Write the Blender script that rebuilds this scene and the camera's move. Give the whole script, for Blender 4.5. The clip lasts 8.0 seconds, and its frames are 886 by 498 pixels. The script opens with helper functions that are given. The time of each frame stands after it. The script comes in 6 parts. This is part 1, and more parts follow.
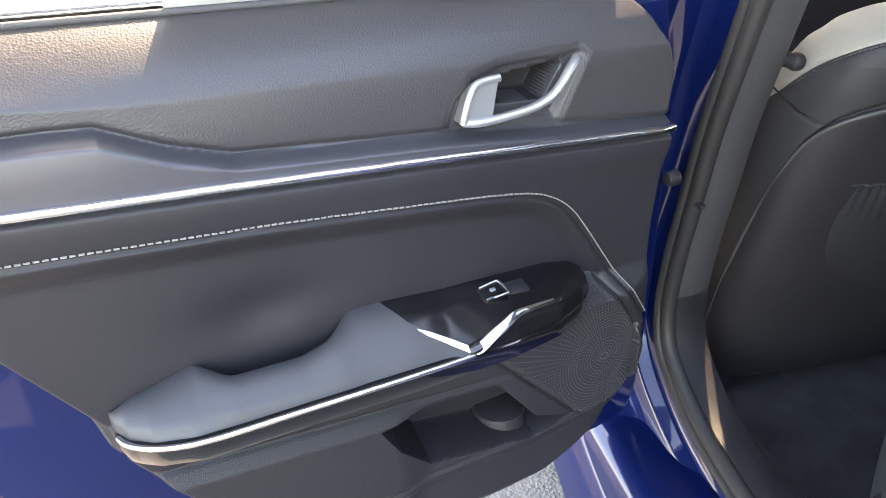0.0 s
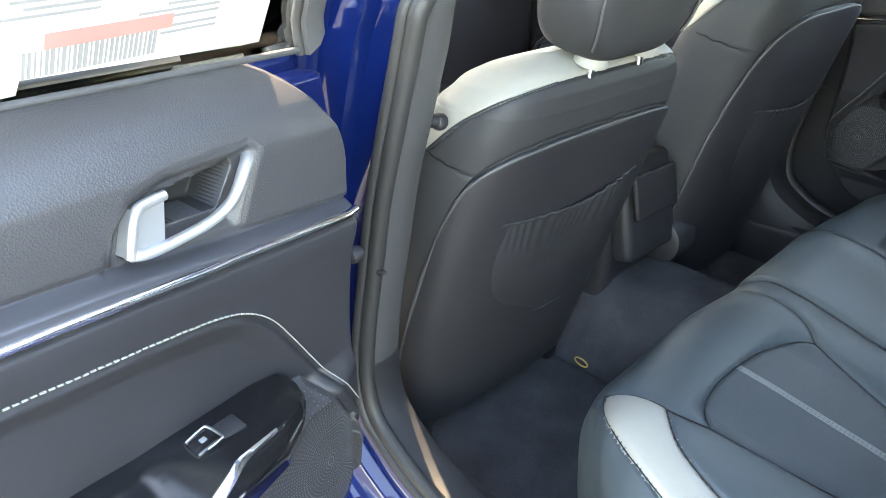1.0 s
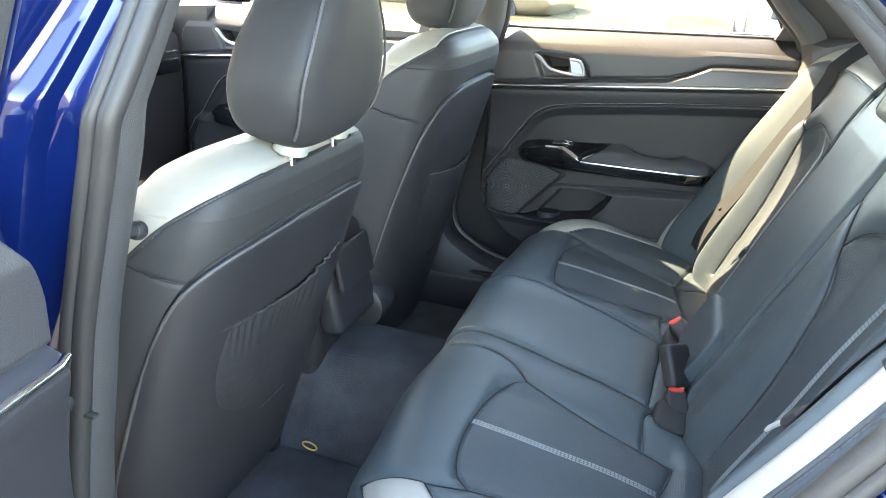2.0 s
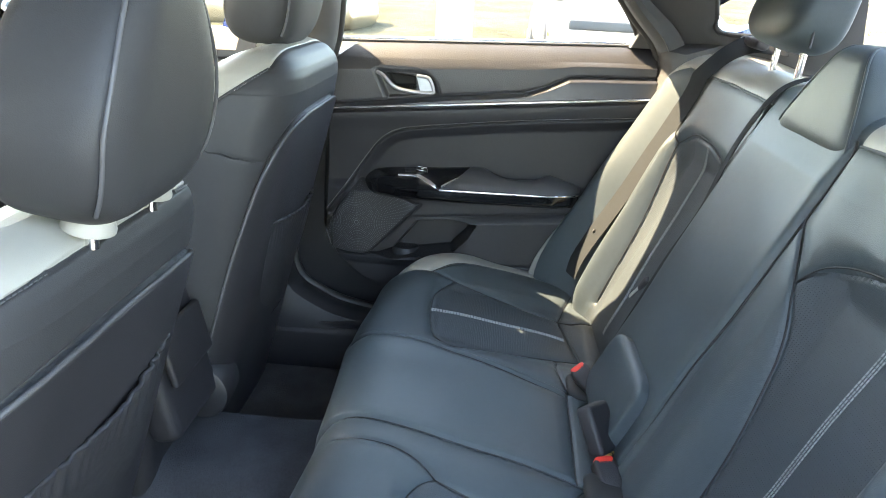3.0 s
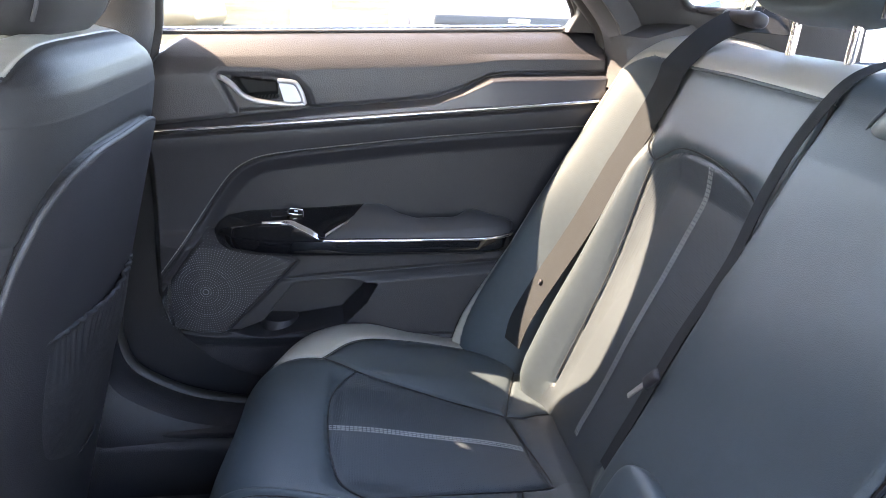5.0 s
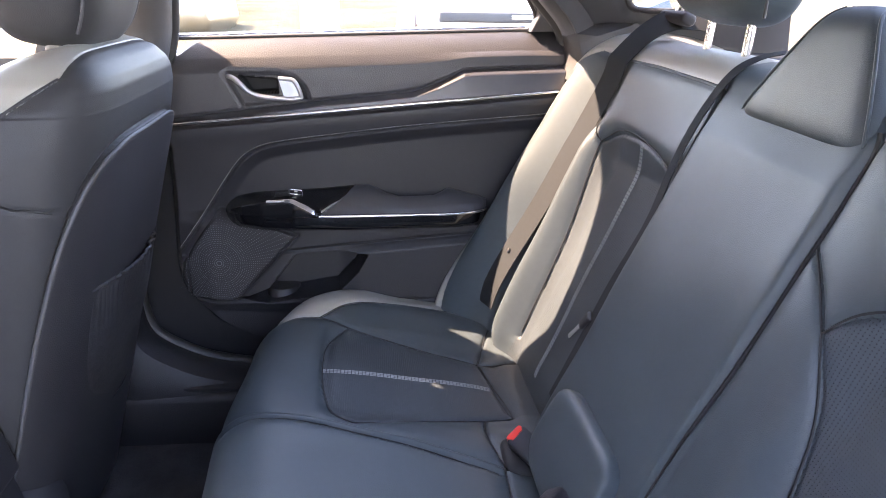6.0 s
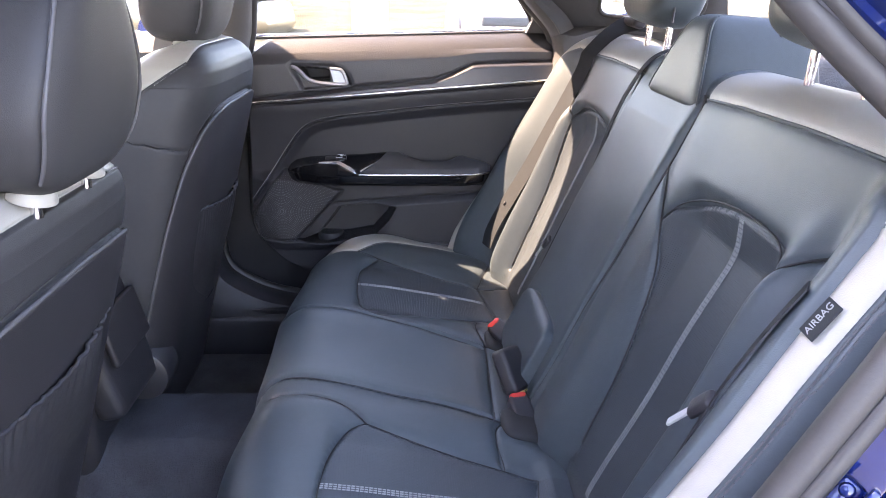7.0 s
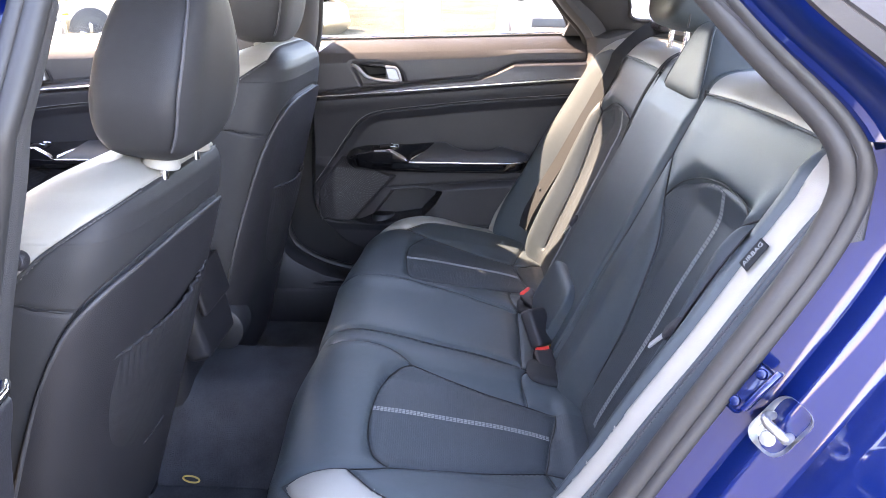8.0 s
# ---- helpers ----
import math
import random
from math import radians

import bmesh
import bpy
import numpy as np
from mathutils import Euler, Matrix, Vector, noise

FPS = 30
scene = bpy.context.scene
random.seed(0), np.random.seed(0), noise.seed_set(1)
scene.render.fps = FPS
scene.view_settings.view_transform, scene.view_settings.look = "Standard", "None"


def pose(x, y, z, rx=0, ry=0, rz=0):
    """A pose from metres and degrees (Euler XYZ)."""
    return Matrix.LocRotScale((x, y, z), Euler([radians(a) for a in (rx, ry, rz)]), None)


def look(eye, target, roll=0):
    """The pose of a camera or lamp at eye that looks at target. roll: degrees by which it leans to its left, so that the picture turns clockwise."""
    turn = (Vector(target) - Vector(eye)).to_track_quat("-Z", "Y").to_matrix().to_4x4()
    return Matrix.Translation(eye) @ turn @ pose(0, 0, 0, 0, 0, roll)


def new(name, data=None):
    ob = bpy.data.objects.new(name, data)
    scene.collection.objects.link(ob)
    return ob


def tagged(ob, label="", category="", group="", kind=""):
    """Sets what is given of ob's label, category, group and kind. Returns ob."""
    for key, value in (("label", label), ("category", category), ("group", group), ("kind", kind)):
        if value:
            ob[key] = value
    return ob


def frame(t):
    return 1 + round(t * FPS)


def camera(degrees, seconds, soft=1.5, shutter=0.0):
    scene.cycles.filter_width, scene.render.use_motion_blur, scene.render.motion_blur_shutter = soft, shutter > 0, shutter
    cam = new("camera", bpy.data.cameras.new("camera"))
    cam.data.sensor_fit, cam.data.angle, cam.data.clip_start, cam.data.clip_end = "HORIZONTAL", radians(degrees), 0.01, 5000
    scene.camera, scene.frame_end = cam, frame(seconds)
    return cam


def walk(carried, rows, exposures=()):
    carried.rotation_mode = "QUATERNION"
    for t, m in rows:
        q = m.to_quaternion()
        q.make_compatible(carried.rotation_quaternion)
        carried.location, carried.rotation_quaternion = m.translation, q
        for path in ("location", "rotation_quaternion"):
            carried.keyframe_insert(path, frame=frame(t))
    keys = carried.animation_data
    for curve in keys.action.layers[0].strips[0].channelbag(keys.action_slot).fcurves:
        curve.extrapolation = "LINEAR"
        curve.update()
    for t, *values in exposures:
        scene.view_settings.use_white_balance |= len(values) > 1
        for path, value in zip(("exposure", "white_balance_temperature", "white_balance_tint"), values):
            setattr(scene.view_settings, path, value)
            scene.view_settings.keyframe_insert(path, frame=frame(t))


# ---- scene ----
cam = camera(62.0, 8.0, soft=0.4)
PATH = [
    (0, (-1.292, -0.477, 1.18), (-0.926, 1.216, 0.179), -2.2),
    (0.5, (-1.3, -0.428, 1.19), (-0.515, 1.133, 0.218), -0.7),
    (1, (-1.302, -0.351, 1.199), (-0.062, 0.923, 0.283), 1.1),
    (1.5, (-1.319, -0.289, 1.213), (0.255, 0.626, 0.385), 2.9),
    (2, (-1.302, -0.254, 1.222), (0.466, 0.316, 0.48), 3.4),
    (3.5, (-0.861, -0.044, 1.168), (1.018, -0.095, 0.486), 3.2),
    (4, (-0.663, -0.032, 1.148), (1.21, -0.205, 0.468), 3.0),
    (4.5, (-0.529, -0.035, 1.127), (1.342, -0.287, 0.467), 2.5),
    (6, (-0.745, -0.088, 1.154), (1.126, -0.297, 0.48), 1.2),
    (6.5, (-0.946, -0.117, 1.159), (0.932, -0.264, 0.489), 0.9),
    (7, (-1.181, -0.138, 1.173), (0.703, -0.218, 0.507), 1.0),
    (7.5, (-1.32, -0.149, 1.189), (0.565, -0.159, 0.52), 1.0),
    (8, (-1.395, -0.151, 1.191), (0.49, -0.102, 0.523), 0.9),
]
walk(cam, [(t, look(eye, target, roll)) for t, eye, target, roll in PATH], [(0, 3.95, 9300, 17), (1, 4.7, 8800, 8), (2, 5.0, 8200, 7), (3.5, 4.6, 8000, 9), (4.5, 4.75, 7400, 15), (6.5, 4.65, 7800, 29), (8, 4.65, 7700, 26)])

# ---- light: a high sun from the car's front right, and the open sky ----
SUN_EL, SUN_AZ = radians(48.3), radians(23.1)
SUN_DIR = Vector((math.sin(SUN_AZ) * math.cos(SUN_EL), math.cos(SUN_AZ) * math.cos(SUN_EL), math.sin(SUN_EL)))
world = bpy.data.worlds.new("sky")
scene.world = world
world.use_nodes = True
wn = world.node_tree
sky = wn.nodes.new("ShaderNodeTexSky")
sky.sky_type, sky.sun_disc, sky.sun_elevation, sky.sun_rotation = "NISHITA", False, SUN_EL, SUN_AZ
wn.nodes["Background"].inputs["Strength"].default_value = 0.20
wn.links.new(sky.outputs[0], wn.nodes["Background"].inputs["Color"])
sun = new("sun", bpy.data.lights.new("sun", "SUN"))
sun.data.energy, sun.data.angle, sun.data.color = 2.0, radians(0.55), (1.0, 0.87, 0.69)
sun.matrix_world = look(SUN_DIR * 30, (0, 0, 0))


# ---- materials ----
def material(name, color, rough=0.5, metal=0.0, bump=(), vary=0.0, vary_scale=6.0, coat=0.0, spec=0.5, rough_vary=0.0, tint=None):
    """A surface with colour variation at two scales and fine relief. bump: rows of (kind, scale, height in metres)."""
    m = bpy.data.materials.new(name)
    m.use_nodes = True
    nt = m.node_tree
    b = nt.nodes["Principled BSDF"]
    b.inputs["Roughness"].default_value, b.inputs["Metallic"].default_value = rough, metal
    b.inputs["Coat Weight"].default_value, b.inputs["Specular IOR Level"].default_value = coat, spec
    b.inputs["Coat Roughness"].default_value = 0.03
    tc = nt.nodes.new("ShaderNodeTexCoord")
    base = (*color, 1)
    b.inputs["Base Color"].default_value = base
    if vary:
        n1, n2 = nt.nodes.new("ShaderNodeTexNoise"), nt.nodes.new("ShaderNodeTexNoise")
        n1.inputs["Scale"].default_value, n2.inputs["Scale"].default_value = vary_scale, vary_scale * 17
        n1.inputs["Detail"].default_value = 5
        for n in (n1, n2):
            nt.links.new(tc.outputs["Object"], n.inputs["Vector"])
        add = nt.nodes.new("ShaderNodeMath")
        add.operation = "MULTIPLY_ADD"
        add.inputs[1].default_value = 0.35
        nt.links.new(n2.outputs["Fac"], add.inputs[0])
        nt.links.new(n1.outputs["Fac"], add.inputs[2])
        ramp = nt.nodes.new("ShaderNodeMapRange")
        ramp.inputs["From Min"].default_value, ramp.inputs["From Max"].default_value = 0.4, 0.95
        nt.links.new(add.outputs[0], ramp.inputs["Value"])
        mix = nt.nodes.new("ShaderNodeMix")
        mix.data_type = "RGBA"
        dark = tuple(c * (1 - vary) for c in color)
        light = tuple(min(1, c * (1 + vary)) for c in (tint or color))
        mix.inputs["A"].default_value, mix.inputs["B"].default_value = (*dark, 1), (*light, 1)
        nt.links.new(ramp.outputs[0], mix.inputs["Factor"])
        nt.links.new(mix.outputs["Result"], b.inputs["Base Color"])
        if rough_vary:
            rr = nt.nodes.new("ShaderNodeMapRange")
            rr.inputs["To Min"].default_value, rr.inputs["To Max"].default_value = rough - rough_vary, rough + rough_vary
            nt.links.new(n1.outputs["Fac"], rr.inputs["Value"])
            nt.links.new(rr.outputs[0], b.inputs["Roughness"])
    last = None
    for kind, scale, height in bump:
        tex = nt.nodes.new("ShaderNodeTexVoronoi" if kind == "voronoi" else "ShaderNodeTexWave" if kind == "wave" else "ShaderNodeTexNoise")
        tex.inputs["Scale"].default_value = scale
        if kind == "noise":
            tex.inputs["Detail"].default_value = 4
        nt.links.new(tc.outputs["Object"], tex.inputs["Vector"])
        bp = nt.nodes.new("ShaderNodeBump")
        bp.inputs["Strength"].default_value, bp.inputs["Distance"].default_value = 1.0, height
        nt.links.new(tex.outputs["Distance" if kind == "voronoi" else "Fac"], bp.inputs["Height"])
        if last:
            nt.links.new(last.outputs[0], bp.inputs["Normal"])
        last = bp
    if last:
        nt.links.new(last.outputs[0], b.inputs["Normal"])
    return m


def perforated(name, color, pitch, hole, rough):
    """Leather with rows of small punched holes, laid out on the part's own flat coordinates."""
    m = material(name, color, rough, bump=[("voronoi", 1000, 0.00005)], vary=0.12, spec=0.22)
    nt = m.node_tree
    b = nt.nodes["Principled BSDF"]
    uv = nt.nodes.new("ShaderNodeUVMap")
    sc = nt.nodes.new("ShaderNodeVectorMath")
    sc.operation = "SCALE"
    sc.inputs["Scale"].default_value = 1 / pitch
    fr = nt.nodes.new("ShaderNodeVectorMath")
    fr.operation = "FRACTION"
    sub = nt.nodes.new("ShaderNodeVectorMath")
    sub.operation = "SUBTRACT"
    sub.inputs[1].default_value = (0.5, 0.5, 0)
    ln = nt.nodes.new("ShaderNodeVectorMath")
    ln.operation = "LENGTH"
    for a, c in ((uv, sc), (sc, fr), (fr, sub), (sub, ln)):
        nt.links.new(a.outputs[0], c.inputs[0])
    st = nt.nodes.new("ShaderNodeMapRange")
    st.inputs["From Min"].default_value, st.inputs["From Max"].default_value = hole * 0.7, hole * 1.2
    nt.links.new(ln.outputs["Value"], st.inputs["Value"])
    mul = nt.nodes.new("ShaderNodeMix")
    mul.data_type, mul.blend_type = "RGBA", "MIX"
    old = b.inputs["Base Color"].links[0].from_socket
    mul.inputs["A"].default_value = (0.016, 0.018, 0.020, 1)
    nt.links.new(old, mul.inputs["B"])
    nt.links.new(st.outputs[0], mul.inputs["Factor"])
    nt.links.new(mul.outputs["Result"], b.inputs["Base Color"])
    bp = nt.nodes.new("ShaderNodeBump")
    bp.inputs["Distance"].default_value = 0.0010
    nt.links.new(st.outputs[0], bp.inputs["Height"])
    nt.links.new(b.inputs["Normal"].links[0].from_socket, bp.inputs["Normal"])
    nt.links.new(bp.outputs[0], b.inputs["Normal"])
    return m


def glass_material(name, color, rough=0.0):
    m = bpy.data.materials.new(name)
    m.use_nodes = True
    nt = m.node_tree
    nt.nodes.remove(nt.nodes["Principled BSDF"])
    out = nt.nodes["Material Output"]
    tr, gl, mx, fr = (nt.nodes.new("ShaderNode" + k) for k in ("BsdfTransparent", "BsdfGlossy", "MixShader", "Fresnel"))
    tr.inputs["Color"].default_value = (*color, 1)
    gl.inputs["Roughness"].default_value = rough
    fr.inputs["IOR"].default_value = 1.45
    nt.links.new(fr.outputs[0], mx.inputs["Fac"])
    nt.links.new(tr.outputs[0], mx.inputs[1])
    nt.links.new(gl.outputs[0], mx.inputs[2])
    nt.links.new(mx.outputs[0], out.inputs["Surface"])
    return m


GRAIN = [("voronoi", 800, 0.00012), ("noise", 9, 0.0010)]
M_BLACK = material("black_leather", (0.043, 0.055, 0.062), 0.46, spec=0.28, bump=GRAIN, vary=0.12, rough_vary=0.04)
M_PERF = perforated("perforated_leather", (0.043, 0.052, 0.059), 0.0034, 0.16, 0.48)
M_WHITE = material("pale_leather", (0.252, 0.239, 0.213), 0.5, bump=GRAIN, vary=0.05)
M_DOOR = material("soft_door_plastic", (0.033, 0.0318, 0.0345), 0.42, bump=[("voronoi", 520, 0.00028), ("noise", 20, 0.0003)], vary=0.10, rough_vary=0.05)
M_DOORLEATHER = material("door_leather", (0.0185, 0.018, 0.021), 0.46, spec=0.32, bump=[("voronoi", 620, 0.00014), ("noise", 12, 0.0006)], vary=0.12)
M_TRIMBAND = material("brushed_dark_trim", (0.048, 0.048, 0.056), 0.36, metal=0.3, bump=[("noise", 900, 0.0001)], vary=0.1)
M_PLASTIC = material("hard_black_plastic", (0.018, 0.0172, 0.020), 0.50, spec=0.36, bump=[("voronoi", 700, 0.0003)], vary=0.15, rough_vary=0.06)
M_PLATE = material("satin_black", (0.007, 0.007, 0.008), 0.17, spec=0.3, vary=0.15, rough_vary=0.04)
M_GLOSS = material("piano_black", (0.006, 0.006, 0.007), 0.06, coat=0.6, vary=0.2, rough_vary=0.02)
M_CHROME = material("satin_chrome", (0.78, 0.78, 0.80), 0.16, metal=1.0, vary=0.06, rough_vary=0.04)
M_SATIN = material("satin_silver", (0.42, 0.42, 0.43), 0.36, metal=0.75, vary=0.04, rough_vary=0.03)
# near-black that stands in for shade in seam gaps and hollows
M_SHADE = material("shade_black", (0.006, 0.006, 0.007), 0.7, vary=0.1)
M_STEEL = material("zinc_steel", (0.50, 0.50, 0.48), 0.42, metal=1.0, bump=[("noise", 400, 0.0001)], vary=0.2, rough_vary=0.1)
M_BLUE = material("blue_metallic_paint", (0.0007, 0.0075, 0.060), 0.36, metal=0.25, coat=0.9, spec=0.08, bump=[("noise", 220, 0.00002)], vary=0.08, rough_vary=0.03)
M_RUBBER = material("black_rubber", (0.021, 0.020, 0.020), 0.55, bump=[("noise", 300, 0.0002)], vary=0.2, rough_vary=0.08)
M_CARPET = material("black_carpet", (0.048, 0.050, 0.058), 0.95, bump=[("noise", 900, 0.002), ("voronoi", 500, 0.0015)], vary=0.35, vary_scale=14, spec=0.1)
M_BELT = material("black_webbing", (0.017, 0.019, 0.021), 0.85, spec=0.2, bump=[("noise", 900, 0.0004)], vary=0.15)
M_ARMPAD = material("smooth_armrest_vinyl", (0.036, 0.037, 0.041), 0.48, bump=[("voronoi", 900, 0.00006)], vary=0.08)
M_FRONT = material("front_seat_leather", (0.030, 0.030, 0.032), 0.52, spec=0.2, bump=GRAIN, vary=0.10, rough_vary=0.04)
M_SHELL = material("grained_seat_shell", (0.018, 0.0172, 0.0195), 0.45, bump=[("voronoi", 700, 0.00015)], vary=0.10, rough_vary=0.05)
M_STITCH = material("grey_thread", (0.21, 0.20, 0.19), 0.7, vary=0.1, vary_scale=80)
M_IRON = material("dull_bolt_steel", (0.36, 0.355, 0.345), 0.45, metal=1.0, vary=0.2)
M_POCKET = material("black_pocket_cloth", (0.020, 0.0195, 0.022), 0.5, bump=[("noise", 40, 0.0012), ("voronoi", 900, 0.0001)], vary=0.12, vary_scale=12)
M_DOT = material("hole_glints", (0.10, 0.104, 0.112), 0.5, vary=0.1)
M_THREAD = material("pale_thread", (0.215, 0.22, 0.22), 0.7, vary=0.1, vary_scale=80)
M_DARKTHREAD = material("dark_thread", (0.05, 0.05, 0.055), 0.6, vary=0.1, vary_scale=80)
M_RED = material("red_plastic", (0.62, 0.03, 0.02), 0.38, vary=0.08)
M_YELLOW = material("yellow_tag", (0.55, 0.36, 0.10), 0.5, vary=0.1)
M_SLEEVE = material("grey_sleeve", (0.42, 0.42, 0.42), 0.35, vary=0.05)
M_PAPER = material("white_paper", (0.44, 0.42, 0.395), 0.8, bump=[("noise", 90, 0.0005)], vary=0.04)
M_HEADLINER = material("grey_headliner", (0.60, 0.585, 0.56), 0.95, bump=[("noise", 800, 0.0006)], vary=0.06, spec=0.1)
M_PILLAR = material("grey_pillar_trim", (0.046, 0.045, 0.047), 0.6, bump=[("voronoi", 700, 0.0003)], vary=0.1)
M_INK = material("grey_print", (0.20, 0.195, 0.195), 0.8, vary=0.1)
M_INKRED = material("red_print", (0.36, 0.17, 0.15), 0.8, vary=0.1)
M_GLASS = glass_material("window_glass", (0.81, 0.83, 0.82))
M_TINT = glass_material("rear_glass", (0.90, 0.92, 0.91))
M_MIRROR = material("mirror_glass", (0.9, 0.9, 0.9), 0.01, metal=1.0)
M_ASPHALT = material("worn_asphalt", (0.135, 0.131, 0.123), 0.92, bump=[("noise", 60, 0.004), ("voronoi", 140, 0.003)], vary=0.25, vary_scale=1.3, spec=0.2)
M_GRASS = material("dry_grass", (0.050, 0.047, 0.023), 0.95, bump=[("noise", 30, 0.03)], vary=0.4, vary_scale=0.9, tint=(0.088, 0.073, 0.045), spec=0.1)
M_CONCRETE = material("pale_concrete", (0.40, 0.38, 0.35), 0.85, bump=[("noise", 35, 0.004), ("voronoi", 80, 0.001)], vary=0.15, vary_scale=2.5)
M_POST = material("white_post_paint", (0.46, 0.44, 0.41), 0.7, bump=[("noise", 25, 0.003)], vary=0.08, vary_scale=3)
M_WHITEPAINT = material("white_car_paint", (0.50, 0.51, 0.52), 0.3, coat=1.0, vary=0.03)
M_TAUPE = material("taupe_car_paint", (0.24, 0.19, 0.13), 0.35, metal=0.5, coat=1.0, vary=0.06)
M_GREYPAINT = material("silver_car_paint", (0.45, 0.47, 0.50), 0.3, metal=0.6, coat=1.0, vary=0.05)
M_LAMP = material("clear_lamp", (0.75, 0.78, 0.80), 0.12, metal=0.4, coat=1.0, vary=0.15, vary_scale=30)
M_AMBER = material("amber_lens", (0.85, 0.35, 0.03), 0.2, coat=1.0, vary=0.05)


# ---- building helpers ----
def thing(name, label, category, group="", kind="", at=(0, 0, 0)):
    e = new(name)
    e.empty_display_size = 0.05
    e.location = at
    return tagged(e, label, category, group, kind)


def link(name, me, mat, parent=None, label=""):
    ob = new(name, me)
    if mat:
        me.materials.append(mat)
    if parent:
        ob.parent = parent
        p = parent
        off = Vector((0, 0, 0))
        while p:
            off += p.location
            p = p.parent
        ob.location = -off
    if label:
        ob["label"] = label
    return ob


def part(name, bm, mat, parent, label="", smooth=True):
    me = bpy.data.meshes.new(name)
    bm.normal_update()
    bm.to_mesh(me)
    bm.free()
    if smooth:
        me.shade_smooth()
        me.set_sharp_from_angle(angle=radians(40))
    return link(name, me, mat, parent, label)


def raw(name, verts, faces, mat, parent, label="", smooth=True, sharp=40):
    me = bpy.data.meshes.new(name)
    me.from_pydata([tuple(v) for v in verts], [], faces)
    me.update()
    if smooth:
        me.shade_smooth()
        me.set_sharp_from_angle(angle=radians(sharp))
    return link(name, me, mat, parent, label)


def rbox(size, m=None, bevel=0.005, seg=2, taper=None):
    """A rounded box; taper scales the top in x and y."""
    bm = bmesh.new()
    bmesh.ops.create_cube(bm, size=1)
    for v in bm.verts:
        k = taper if taper and v.co.z > 0 else (1, 1)
        v.co = Vector((v.co.x * size[0] * k[0], v.co.y * size[1] * k[1], v.co.z * size[2]))
    if bevel:
        bmesh.ops.bevel(bm, geom=bm.edges[:], offset=bevel, segments=seg, profile=0.5, affect="EDGES")
    if m is not None:
        bmesh.ops.transform(bm, matrix=m, verts=bm.verts)
    return bm


def cyl(r1, r2, depth, m=None, seg=24, bevel=0.0):
    bm = bmesh.new()
    bmesh.ops.create_cone(bm, cap_ends=True, segments=seg, radius1=r1, radius2=r2, depth=depth)
    if bevel:
        rim = [e for e in bm.edges if any(len(f.verts) > 4 for f in e.link_faces)]
        bmesh.ops.bevel(bm, geom=rim, offset=bevel, segments=2, profile=0.5, affect="EDGES")
    if m is not None:
        bmesh.ops.transform(bm, matrix=m, verts=bm.verts)
    return bm


def pillow(size, m=None, power=(3.0, 3.0), nu=48, nv=28, shape=None):
    """A stuffed, rounded block: a superellipsoid, optionally reshaped by shape(x, y, z) in unit coordinates."""
    bm = bmesh.new()

    def sp(c, p):
        return math.copysign(abs(c) ** (2 / p), c)
    rows = []
    for j in range(1, nv):
        a = -math.pi / 2 + math.pi * j / nv
        row = []
        for i in range(nu):
            b = 2 * math.pi * i / nu
            v = (sp(math.cos(a), power[1]) * sp(math.cos(b), power[0]), sp(math.cos(a), power[1]) * sp(math.sin(b), power[0]), sp(math.sin(a), power[1]))
            if shape:
                v = shape(*v)
            row.append(bm.verts.new((v[0] * size[0] / 2, v[1] * size[1] / 2, v[2] * size[2] / 2)))
        rows.append(row)
    for r, s in zip(rows, rows[1:]):
        for i in range(nu):
            bm.faces.new((r[i], r[(i + 1) % nu], s[(i + 1) % nu], s[i]))
    bm.faces.new(rows[0][::-1])
    bm.faces.new(rows[-1])
    if m is not None:
        bmesh.ops.transform(bm, matrix=m, verts=bm.verts)
    return bm


def resample(pts, step):
    """Points at even steps along a smooth curve through pts."""
    p = np.array(pts, float)
    n = len(p)
    q = []
    for i in range(n - 1):
        a, b, c, d = p[max(i - 1, 0)], p[i], p[i + 1], p[min(i + 2, n - 1)]
        for t in np.linspace(0, 1, 12, endpoint=False):
            q.append(0.5 * (2 * b + (c - a) * t + (2 * a - 5 * b + 4 * c - d) * t * t + (3 * b - a - 3 * c + d) * t ** 3))
    q.append(p[-1])
    q = np.array(q)
    s = np.concatenate([[0], np.cumsum(np.linalg.norm(np.diff(q, axis=0), axis=1))])
    k = max(2, int(s[-1] / step) + 1)
    u = np.linspace(0, s[-1], k)
    return np.stack([np.interp(u, s, q[:, c]) for c in range(q.shape[1])], 1)


def sweep(pts, profile, up, closed=False):
    """Sweeps a closed 2D profile (across, up) along 3D points. up: one direction, or one for each point. Returns verts, faces."""
    p = np.array(pts, float)
    n, k = len(p), len(profile)
    if closed:
        tan = np.roll(p, -1, 0) - np.roll(p, 1, 0)
    else:
        tan = np.gradient(p, axis=0)
    tan /= np.linalg.norm(tan, axis=1)[:, None] + 1e-12
    ups = np.array(up, float)
    ups = np.tile(ups, (n, 1)) if ups.ndim == 1 else ups
    side = np.cross(tan, ups)
    side /= np.linalg.norm(side, axis=1)[:, None] + 1e-12
    upn = np.cross(side, tan)
    verts = [tuple(p[i] + side[i] * a + upn[i] * b) for i in range(n) for a, b in profile]
    faces = []
    for i in range(n if closed else n - 1):
        j = (i + 1) % n
        for c in range(k):
            d = (c + 1) % k
            faces.append((i * k + c, i * k + d, j * k + d, j * k + c))
    if not closed:
        faces += [tuple(range(k))[::-1], tuple((n - 1) * k + c for c in range(k))]
    return verts, faces


